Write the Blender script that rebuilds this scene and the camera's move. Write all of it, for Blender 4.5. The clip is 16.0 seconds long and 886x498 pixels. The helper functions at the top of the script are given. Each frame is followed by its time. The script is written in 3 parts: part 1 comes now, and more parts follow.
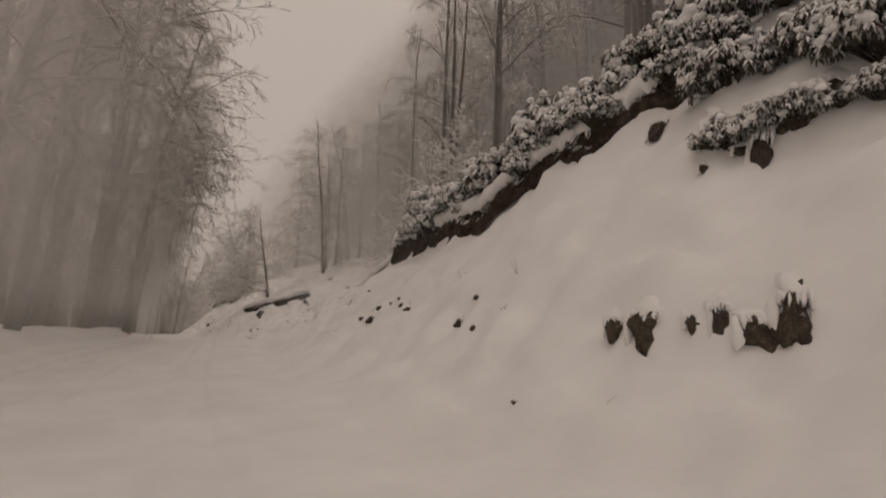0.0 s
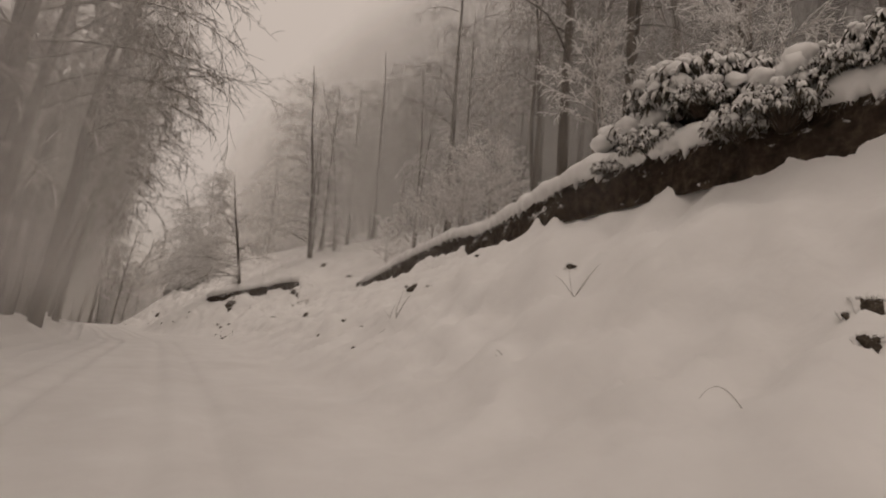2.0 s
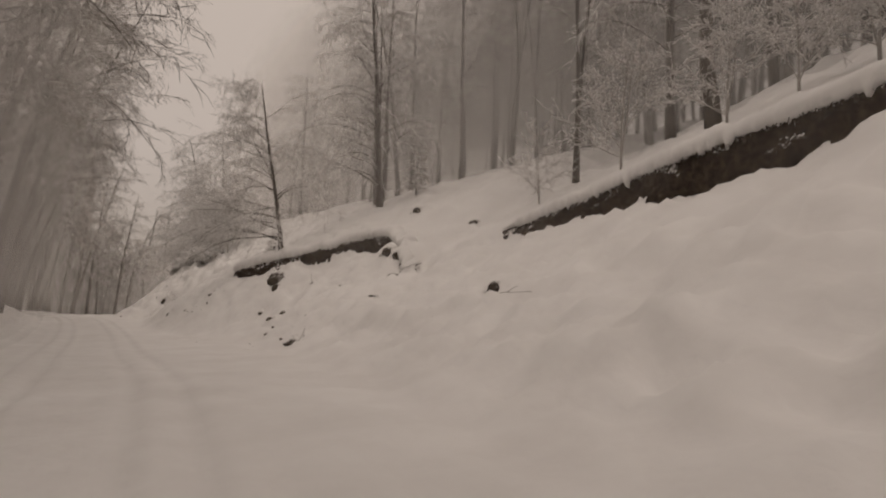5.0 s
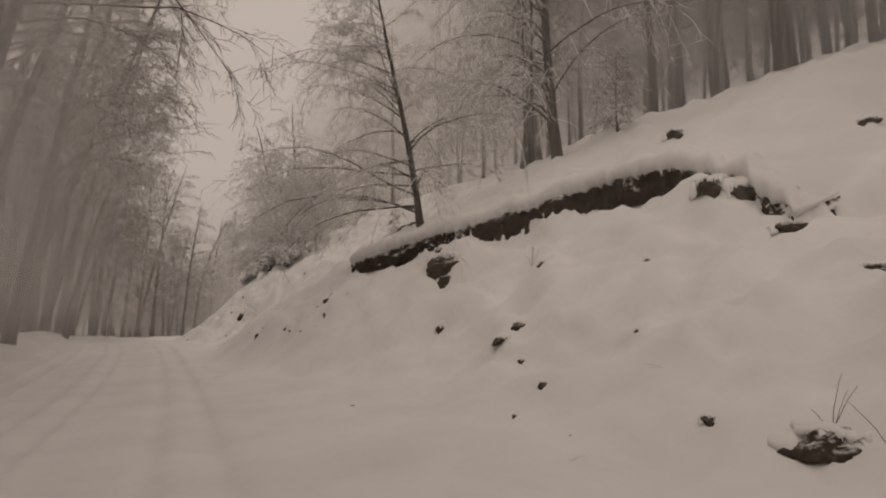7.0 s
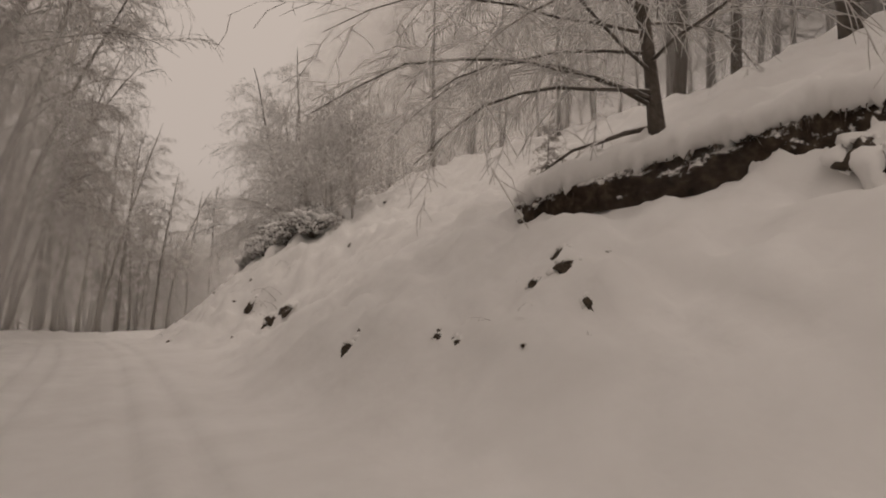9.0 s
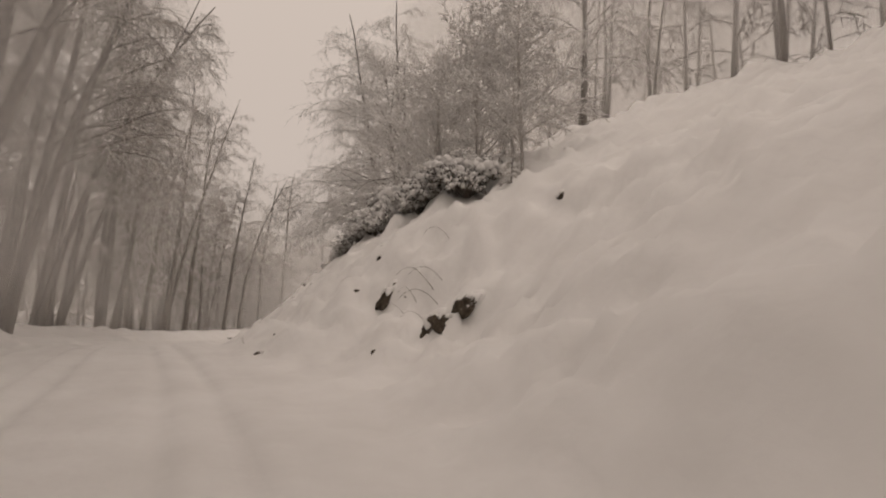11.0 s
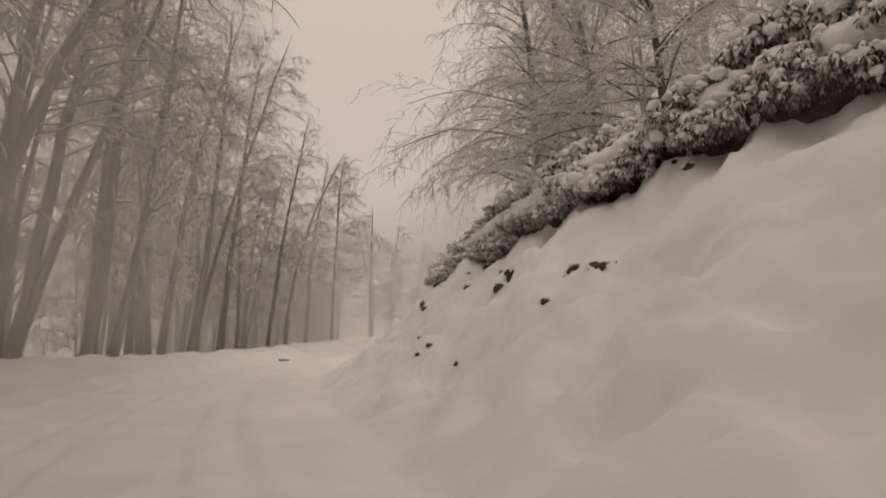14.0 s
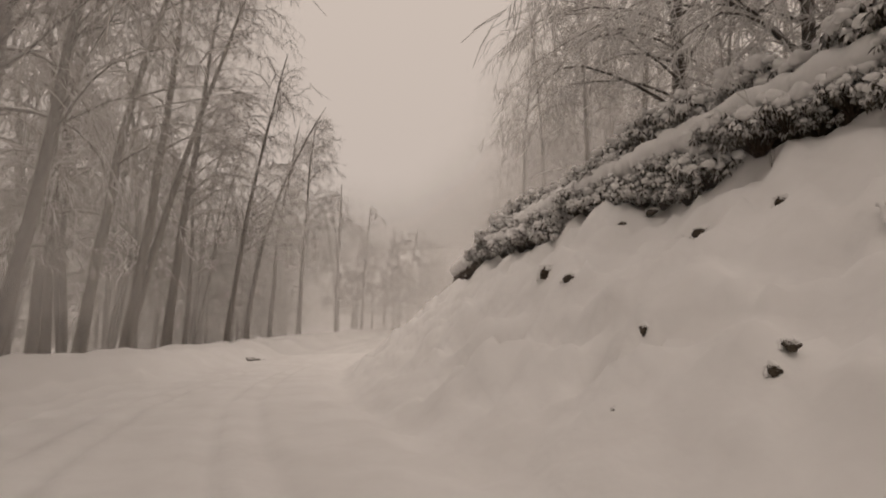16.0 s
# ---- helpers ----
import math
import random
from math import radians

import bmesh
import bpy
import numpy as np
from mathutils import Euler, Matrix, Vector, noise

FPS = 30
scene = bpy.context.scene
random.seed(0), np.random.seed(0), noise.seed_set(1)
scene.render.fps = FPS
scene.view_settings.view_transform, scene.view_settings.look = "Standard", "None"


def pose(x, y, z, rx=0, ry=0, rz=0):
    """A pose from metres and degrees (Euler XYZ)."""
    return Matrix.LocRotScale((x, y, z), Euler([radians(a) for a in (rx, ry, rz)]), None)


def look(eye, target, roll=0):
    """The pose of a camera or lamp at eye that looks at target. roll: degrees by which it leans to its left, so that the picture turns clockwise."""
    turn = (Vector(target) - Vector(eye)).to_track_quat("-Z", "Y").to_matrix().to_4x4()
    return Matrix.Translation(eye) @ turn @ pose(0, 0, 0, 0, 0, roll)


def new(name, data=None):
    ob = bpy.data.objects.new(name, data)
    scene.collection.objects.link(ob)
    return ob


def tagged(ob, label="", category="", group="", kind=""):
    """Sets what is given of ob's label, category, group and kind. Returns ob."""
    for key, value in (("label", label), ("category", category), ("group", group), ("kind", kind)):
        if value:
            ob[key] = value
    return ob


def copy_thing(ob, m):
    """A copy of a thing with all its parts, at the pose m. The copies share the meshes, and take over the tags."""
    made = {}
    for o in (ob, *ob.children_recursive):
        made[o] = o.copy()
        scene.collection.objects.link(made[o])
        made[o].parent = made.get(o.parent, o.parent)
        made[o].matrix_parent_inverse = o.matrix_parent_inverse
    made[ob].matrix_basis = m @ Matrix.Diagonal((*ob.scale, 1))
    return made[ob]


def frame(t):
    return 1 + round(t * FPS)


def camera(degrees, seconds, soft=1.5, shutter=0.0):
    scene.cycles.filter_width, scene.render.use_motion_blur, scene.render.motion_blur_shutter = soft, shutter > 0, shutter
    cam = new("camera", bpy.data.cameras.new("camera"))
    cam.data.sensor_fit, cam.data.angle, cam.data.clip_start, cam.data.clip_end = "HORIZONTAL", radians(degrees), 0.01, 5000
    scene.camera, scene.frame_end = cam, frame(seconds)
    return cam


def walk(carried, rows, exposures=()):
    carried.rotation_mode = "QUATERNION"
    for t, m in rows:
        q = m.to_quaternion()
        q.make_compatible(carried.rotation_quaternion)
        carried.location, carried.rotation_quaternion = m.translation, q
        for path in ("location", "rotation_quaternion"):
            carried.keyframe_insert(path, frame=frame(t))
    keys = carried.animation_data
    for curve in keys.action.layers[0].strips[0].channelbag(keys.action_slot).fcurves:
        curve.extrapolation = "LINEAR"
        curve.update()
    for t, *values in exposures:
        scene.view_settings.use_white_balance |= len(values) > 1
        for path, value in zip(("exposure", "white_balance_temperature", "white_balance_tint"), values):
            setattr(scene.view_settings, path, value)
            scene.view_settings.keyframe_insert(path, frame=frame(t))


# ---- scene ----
cam = camera(78.77, 16.0, soft=2.0)
PATH = [
    (0, (-0.019, -0.027, 1.349), (5.445, 8.265, 2.531), 1.43),
    (0.5, (0.428, 3.638, 1.245), (6.035, 11.839, 2.386), 1.84),
    (1, (0.756, 7.160, 1.123), (6.515, 15.224, 2.464), 3.12),
    (1.5, (0.967, 10.086, 1.063), (6.799, 18.094, 2.423), 3.06),
    (2, (1.563, 13.199, 1.094), (7.683, 21.010, 2.332), 4.18),
    (2.5, (2.232, 16.391, 1.066), (8.709, 23.930, 2.163), 3.03),
    (3, (2.889, 19.771, 1.132), (9.223, 27.433, 2.214), 3.32),
    (3.5, (3.394, 23.212, 1.101), (9.794, 30.839, 2.040), 2.56),
    (4, (4.172, 26.254, 0.872), (10.611, 33.853, 1.756), 2.69),
    (6.5, (7.564, 43.262, 0.267), (12.836, 51.734, 0.926), -1.11),
    (7, (7.764, 46.978, -0.000), (13.042, 55.430, 0.845), -1.26),
    (7.5, (7.799, 50.409, -0.216), (13.184, 58.799, 0.571), -1.29),
    (8, (8.020, 53.461, -0.438), (13.509, 61.780, 0.371), -2.19),
    (8.5, (8.482, 56.441, -0.395), (13.968, 64.746, 0.563), -0.82),
    (9, (8.674, 59.203, -0.409), (14.350, 67.401, 0.361), -0.23),
    (9.5, (8.943, 61.663, -0.694), (14.660, 69.812, 0.261), 1.06),
    (12, (9.894, 75.915, -1.019), (13.945, 85.000, -0.001), 1.75),
    (12.5, (9.967, 79.081, -1.066), (14.005, 88.092, 0.514), 3.01),
    (13, (10.028, 81.891, -1.102), (14.242, 90.893, -0.005), 2.48),
    (13.5, (9.944, 84.124, -1.216), (14.288, 93.109, -0.584), 1.43),
    (14, (9.745, 86.862, -1.189), (14.196, 95.762, -0.203), 0.81),
    (14.5, (9.826, 89.562, -1.362), (14.475, 98.355, -0.327), 1.51),
    (15, (9.822, 91.833, -1.516), (14.754, 100.492, -0.684), 0.89),
    (15.5, (9.739, 94.050, -1.676), (14.896, 102.569, -0.764), 0.39),
    (16, (9.934, 96.192, -1.880), (15.228, 104.624, -0.947), 1.76),
]
walk(cam, [(t, look(eye, target, roll)) for t, eye, target, roll in PATH], [(0, -0.58), (1.5, -0.42), (3, -0.30), (4, -0.36), (7, -0.49), (9.5, -0.36), (12, -0.17), (14.5, -0.22), (16, -0.26)])

# ---- light: foggy overcast, brighter overhead than along the ground ----
world = bpy.data.worlds.new("foggy_sky")
scene.world = world
scene.cycles.transparent_max_bounces = 48
world.use_nodes = True
wn, wl = world.node_tree.nodes, world.node_tree.links
wn.clear()
coord = wn.new("ShaderNodeTexCoord")
split = wn.new("ShaderNodeSeparateXYZ")
ramp = wn.new("ShaderNodeValToRGB")
ramp.color_ramp.elements[0].color, ramp.color_ramp.elements[1].color = (0.35, 0.288, 0.245, 1), (1.0, 0.845, 0.735, 1)
for position, colour in ((0.08, (0.46, 0.382, 0.327, 1)), (0.22, (0.56, 0.470, 0.408, 1)), (0.5, (0.60, 0.505, 0.438, 1))):
    ramp.color_ramp.elements.new(position).color = colour
fog = wn.new("ShaderNodeBackground")
fog.inputs["Strength"].default_value = 1.18
sky = wn.new("ShaderNodeTexSky")
sky.sky_type, sky.sun_disc, sky.sun_elevation, sky.sun_rotation = "NISHITA", False, radians(50), radians(200)
high = wn.new("ShaderNodeBackground")
high.inputs["Strength"].default_value = 0.004
both = wn.new("ShaderNodeAddShader")
out = wn.new("ShaderNodeOutputWorld")
wl.new(coord.outputs["Generated"], split.inputs[0])
wl.new(split.outputs["Z"], ramp.inputs[0])
wl.new(ramp.outputs[0], fog.inputs["Color"])
wl.new(sky.outputs[0], high.inputs["Color"])
wl.new(fog.outputs[0], both.inputs[0])
wl.new(high.outputs[0], both.inputs[1])
wl.new(both.outputs[0], out.inputs["Surface"])
sun = new("sun", bpy.data.lights.new("sun", "SUN"))
sun.data.energy, sun.data.angle, sun.data.color = 0.30, radians(35), (1.0, 0.84, 0.72)
sun.matrix_world = look((-6, -16, 50), (0, 0, 0))

# ---- materials ----
def material(name):
    m = bpy.data.materials.new(name)
    m.use_nodes = True
    n, l = m.node_tree.nodes, m.node_tree.links
    return m, n, l, n["Principled BSDF"]


def noise_node(n, l, scale, detail=6.0, rough=0.6):
    c, t = n.new("ShaderNodeTexCoord"), n.new("ShaderNodeTexNoise")
    t.inputs["Scale"].default_value, t.inputs["Detail"].default_value, t.inputs["Roughness"].default_value = scale, detail, rough
    l.new(c.outputs["Object"], t.inputs["Vector"])
    return t


def colour_ramp(n, l, fac, stops):
    r = n.new("ShaderNodeValToRGB")
    while len(r.color_ramp.elements) < len(stops):
        r.color_ramp.elements.new(0.5)
    for e, (p, c) in zip(r.color_ramp.elements, stops):
        e.position, e.color = p, (*c, 1)
    l.new(fac, r.inputs[0])
    return r


def bump(n, l, shader, sources):
    """sources: (noise node, strength, distance)."""
    last = None
    for src, strength, distance in sources:
        b = n.new("ShaderNodeBump")
        b.inputs["Strength"].default_value, b.inputs["Distance"].default_value = strength, distance
        l.new(src.outputs[0], b.inputs["Height"])
        if last:
            l.new(last.outputs[0], b.inputs["Normal"])
        last = b
    l.new(last.outputs[0], shader.inputs["Normal"])


def snow_material():
    m, n, l, s = material("snow")
    big, fine = noise_node(n, l, 0.7, 4), noise_node(n, l, 26, 5)
    r = colour_ramp(n, l, big.outputs[0], [(0.3, (0.80, 0.79, 0.78)), (0.7, (0.88, 0.875, 0.87))])
    l.new(r.outputs[0], s.inputs["Base Color"])
    s.inputs["Roughness"].default_value = 0.75
    s.inputs["Specular IOR Level"].default_value = 0.15
    bump(n, l, s, [(noise_node(n, l, 1.6, 3, 0.45), 0.4, 0.10), (fine, 0.14, 0.012)])
    return m


def snowed(name, stops, scale, start, full, patch=7.0, rough=0.9):
    """A dark surface on whose upward sides snow or rime lies in uneven patches."""
    m, n, l, s = material(name)
    grain = noise_node(n, l, scale, 6)
    base = colour_ramp(n, l, grain.outputs[0], stops)
    geo, xyz, blotch = n.new("ShaderNodeNewGeometry"), n.new("ShaderNodeSeparateXYZ"), noise_node(n, l, patch, 4)
    l.new(geo.outputs["Normal"], xyz.inputs[0])
    add = n.new("ShaderNodeMath")
    add.operation = "ADD"
    l.new(xyz.outputs["Z"], add.inputs[0])
    l.new(blotch.outputs[0], add.inputs[1])
    fac = n.new("ShaderNodeMapRange")
    fac.inputs["From Min"].default_value, fac.inputs["From Max"].default_value = start, full
    l.new(add.outputs[0], fac.inputs["Value"])
    mix = n.new("ShaderNodeMix")
    mix.data_type = "RGBA"
    l.new(fac.outputs[0], mix.inputs["Factor"])
    l.new(base.outputs[0], mix.inputs["A"])
    mix.inputs["B"].default_value = (0.82, 0.81, 0.80, 1)
    l.new(mix.outputs["Result"], s.inputs["Base Color"])
    s.inputs["Roughness"].default_value = rough
    s.inputs["Specular IOR Level"].default_value = 0.15
    bump(n, l, s, [(grain, 0.5, 0.02)])
    return m


SNOW = snow_material()
EARTH = snowed("earth", [(0.3, (0.018, 0.013, 0.010)), (0.5, (0.045, 0.033, 0.024)), (0.74, (0.11, 0.085, 0.062))], 6, 0.95, 1.12, 11)
RIME = snowed("thick_rime", [(0.3, (0.40, 0.37, 0.34)), (0.7, (0.62, 0.59, 0.56))], 6, 0.1, 0.9)
LADEN = snowed("snow_laden_twig", [(0.3, (0.52, 0.50, 0.48)), (0.7, (0.74, 0.72, 0.70))], 6, -0.3, 0.6)
BARK = snowed("bark", [(0.3, (0.055, 0.046, 0.038)), (0.7, (0.15, 0.13, 0.11))], 9, 0.85, 1.25)
BEECH = snowed("rimed_beech_bark", [(0.3, (0.32, 0.30, 0.28)), (0.7, (0.50, 0.475, 0.45))], 5, 0.6, 1.3, 4)
OLD_BEECH = snowed("old_beech_bark", [(0.3, (0.10, 0.088, 0.076)), (0.7, (0.21, 0.19, 0.168))], 5, 0.8, 1.4, 4)
TWIG = snowed("rimed_twig", [(0.3, (0.20, 0.18, 0.16)), (0.7, (0.34, 0.31, 0.285))], 6, 0.3, 1.3)
LEAF = snowed("leaf", [(0.3, (0.05, 0.045, 0.034)), (0.7, (0.16, 0.14, 0.11))], 8, 0.50, 0.95, 5)
ROOT = snowed("root", [(0.3, (0.04, 0.03, 0.022)), (0.7, (0.11, 0.085, 0.065))], 12, 0.9, 1.3)
STONE = snowed("stone", [(0.3, (0.035, 0.028, 0.022)), (0.55, (0.08, 0.065, 0.05)), (0.75, (0.15, 0.125, 0.10))], 7, 1.3, 1.6)

# ---- mesh helpers ----
def mesh_object(name, verts, faces, mat, parent=None, label="", smooth=True):
    me = bpy.data.meshes.new(name)
    me.from_pydata([tuple(v) for v in verts], [], [tuple(f) for f in faces])
    me.materials.append(mat)
    if smooth:
        me.polygons.foreach_set("use_smooth", [True] * len(me.polygons))
    ob = new(name, me)
    ob.parent = parent
    return tagged(ob, label)


def noise3(p, scale, seed=0.0):
    return np.array([noise.fractal(Vector((q[0] * scale + seed, q[1] * scale, q[2] * scale)), 1.0, 2.0, 4) for q in p])


class Tubes:
    """Many tapered tubes in one mesh."""

    def __init__(self):
        self.verts, self.faces = [], []

    def add(self, points, radii, sides):
        points = np.asarray(points, float)
        n, base = len(points), len(self.verts)
        way = np.empty_like(points)
        way[1:-1], way[0], way[-1] = points[2:] - points[:-2], points[1] - points[0], points[-1] - points[-2]
        way /= np.sqrt((way * way).sum(1))[:, None] + 1e-9
        ax, ay, az = (0.31, 0.12, 0.94) if abs(way[0][2]) < 0.9 else (1.0, 0.1, 0.0)
        x, y, z = way.T
        side = np.stack((y * az - z * ay, z * ax - x * az, x * ay - y * ax), 1)
        side /= np.sqrt((side * side).sum(1))[:, None] + 1e-9
        p, q, r = side.T
        other = np.stack((y * r - z * q, z * p - x * r, x * q - y * p), 1)
        turn = np.arange(sides) * 2 * math.pi / sides
        ring = np.cos(turn)[None, :, None] * side[:, None] + np.sin(turn)[None, :, None] * other[:, None]
        self.verts += (points[:, None] + ring * np.asarray(radii, float)[:, None, None]).reshape(-1, 3).tolist()
        for a in range(n - 1):
            for b in range(sides):
                c = (b + 1) % sides
                self.faces.append((base + a * sides + b, base + a * sides + c, base + (a + 1) * sides + c, base + (a + 1) * sides + b))
        self.faces.append(tuple(base + (n - 1) * sides + b for b in range(sides)))


def sprig(rng, start, way, length, steps, droop, wander):
    """A branch's line: it leaves along way, wanders and sinks under its load."""
    (px, py, pz), (x, y, z), line = start, way, [tuple(start)]
    shake = rng.normal(0, wander, (steps, 3)).tolist()
    k = 1 / math.sqrt(x * x + y * y + z * z)
    x, y, z = x * k, y * k, z * k
    for n, (a, b, c) in enumerate(shake):
        x, y, z = x + a, y + b, z + c - droop * (n + 1) / steps
        k = 1 / math.sqrt(x * x + y * y + z * z)
        x, y, z = x * k, y * k, z * k
        px, py, pz = px + x * length / steps, py + y * length / steps, pz + z * length / steps
        line.append((px, py, pz))
    return np.array(line)


# ---- the lie of the land ----
# Centre line of the drive: x of the lane at each y.
LANE_Y = np.array([-60, 0, 7, 13, 20, 26, 35, 43, 50, 56, 61.5, 68, 76, 82, 87, 92, 96, 108, 120.5, 133, 155, 200])
LANE_X = np.array([-5.0, 0.0, 0.69, 1.53, 3.01, 4.2, 5.97, 7.54, 7.87, 8.46, 9.02, 9.42, 9.9, 9.99, 9.8, 9.82, 9.94, 12.0, 17.0, 24.4, 40.4, 72.0])
LANE_Z = np.array([0.8, 0.0, -0.18, -0.25, -0.31, -0.44, -0.79, -1.11, -1.55, -1.85, -2.06, -2.19, -2.35, -2.43, -2.56, -2.9, -3.22, -4.1, -5.2, -5.9, -6.8, -8.0])


def lane(y):
    y = np.asarray(y, float)
    return (np.interp(y - 4, LANE_Y, LANE_X) + 2 * np.interp(y, LANE_Y, LANE_X) + np.interp(y + 4, LANE_Y, LANE_X)) / 4


def lane_z(y):
    """How far the road has sunk below its start."""
    y = np.asarray(y, float)
    return (np.interp(y - 4, LANE_Y, LANE_Z) + 2 * np.interp(y, LANE_Y, LANE_Z) + np.interp(y + 4, LANE_Y, LANE_Z)) / 4


# Rows of the bank: y; foot; middle of the slope and its height; foot of the earth step and its height; height of the step.
BANK = np.array([
    [-60, 2.35, 5.35, 1.57, 9.60, 6.45, 0.90],
    [4.0, 2.35, 5.35, 1.57, 9.60, 6.45, 0.90],
    [6.0, 2.35, 5.35, 1.57, 8.90, 5.80, 0.90],
    [8.0, 2.35, 5.37, 1.57, 8.40, 5.35, 0.70],
    [10.0, 2.35, 5.40, 1.58, 8.10, 4.92, 0.68],
    [11.3, 2.35, 5.42, 1.60, 7.90, 4.52, 0.68],
    [12.0, 2.35, 5.43, 1.60, 7.75, 4.10, 0.70],
    [14.8, 2.35, 5.46, 1.62, 7.81, 4.10, 0.72],
    [21.1, 2.46, 5.56, 1.62, 8.13, 4.06, 0.85],
    [28.5, 2.67, 5.56, 1.38, 10.68, 4.27, 0.85],
    [32.8, 2.88, 5.98, 1.37, 11.75, 4.66, 1.02],
    [40.3, 3.42, 6.62, 1.22, 12.60, 4.36, 1.05],
    [48.7, 3.84, 6.19, 0.86, 14.08, 4.30, 0.55],
    [51.8, 3.95, 6.19, 1.10, 10.24, 2.69, 0.35],
    [53.3, 3.95, 6.40, 1.15, 11.09, 3.69, 0.60],
    [55.4, 3.94, 6.50, 1.29, 11.52, 4.38, 0.75],
    [58, 3.84, 6.61, 1.53, 11.73, 4.56, 0.85],
    [60.6, 3.41, 5.97, 1.72, 9.27, 3.75, 0.85],
    [63.1, 2.56, 4.69, 1.61, 7.67, 3.45, 0.72],
    [66.2, 2.02, 3.62, 1.30, 6.60, 3.30, 0.42],
    [69.3, 1.70, 3.41, 1.34, 7.03, 3.60, 0.05],
    [73.4, 1.78, 4.19, 1.37, 7.95, 4.12, 0.00],
    [78.9, 2.96, 6.02, 1.03, 8.78, 4.48, 0.00],
    [84, 1.60, 4.50, 1.55, 8.20, 4.78, 0.10],
    [87.6, 1.90, 4.80, 1.83, 8.20, 4.81, 0.35],
    [93.8, 2.40, 5.50, 1.87, 8.40, 4.60, 0.50],
    [101, 2.70, 5.80, 1.78, 9.20, 4.68, 0.60],
    [108.3, 2.80, 6.00, 1.78, 9.00, 4.40, 0.50],
    [135.2, 2.80, 6.00, 1.88, 9.00, 4.25, 0.30],
    [197.3, 2.80, 6.00, 1.88, 9.00, 4.25, 0.00],
])


def bank(y):
    return [np.interp(y, BANK[:, 0], BANK[:, n]) for n in range(1, 7)]


def height(u, y):
    """The snow's height at u metres to the right of the lane's line."""
    u, y = np.asarray(u, float), np.asarray(y, float)
    u0, um, zm, u2, z2, h = bank(y)
    ease = np.clip((u - u0) / (um - u0), 0, 1)
    low = zm * ease ** 1.5
    up = zm + (z2 - zm) * np.clip((u - um) / (u2 - um), 0, 1)
    z = np.where(u < um, low, up)
    step = np.clip((u - u2) / 0.3, 0, 1)
    z = z + h * step * step * (3 - 2 * step)
    far = np.clip(u - u2 - 0.3, 0, None)
    z = z + np.where(far < 10, 0.52 * far, 5.2 + 0.34 * (np.clip(far, 0, 90) - 10))
    left = np.clip(-3.2 - u, 0, None)
    z = z + 0.85 * np.clip(left / 2.2, 0, 1) ** 2 * (3 - 2 * np.clip(left / 2.2, 0, 1)) - 0.40 * np.clip(left - 5.0, 0, 24)
    return z + lane_z(y)


# ---- the ground: one sheet of snow ----
def lumps(x, y):
    """Uneven snow: hollows and humps at two sizes."""
    return noise.fractal(Vector((x * 0.45, y * 0.45, 3.1)), 1.0, 2.0, 2) * 0.55 + noise.fractal(Vector((x * 1.3, y * 1.3, 7.7)), 0.9, 2.0, 4) * 0.65 + 0.6 * max(0.0, noise.noise(Vector((x * 0.9, y * 0.9, 1.7)))) ** 2


RUTS = (-0.05, 0.62, -1.55, -2.2)


def snow_height(u, y):
    z = height(u, y)
    u0, um, zm, u2, z2, h = bank(y)
    x = u + lane(y)
    rough = np.interp(u, [-60, -6, -3.5, -2.5, 1.0, u0 + 0.3, u0 + 2, u2, u2 + 3, 60], [0.3, 0.2, 0.12, 0.03, 0.03, 0.15, 0.48, 0.42, 0.4, 0.5])
    z = z + rough * (1 + 0.5 * float(np.clip((y - 69) / 8, 0, 1))) * lumps(x, y)
    if h > 0.2:
        # Snow has slid against the cut here and there.
        z = z - 0.16 * math.exp(-(((u - u2 + 0.2) / 0.5) ** 2)) + min(0.75 * h, 0.6) * max(0.0, -0.05 + noise.fractal(Vector((y * 0.6, 4.4, 0)), 1.0, 2.0, 3)) * math.exp(-(((u - u2 + 0.25) / 0.55) ** 2))
    z = z - 0.16 * float(np.clip((y - 85) / 4, 0, 1)) * math.exp(-(((u - u0) / 0.45) ** 2))
    for r in RUTS:
        z = z - 0.045 * math.exp(-(((u - r) / 0.13) ** 2)) + 0.02 * math.exp(-(((u - r - 0.28) / 0.12) ** 2))
    return float(z)


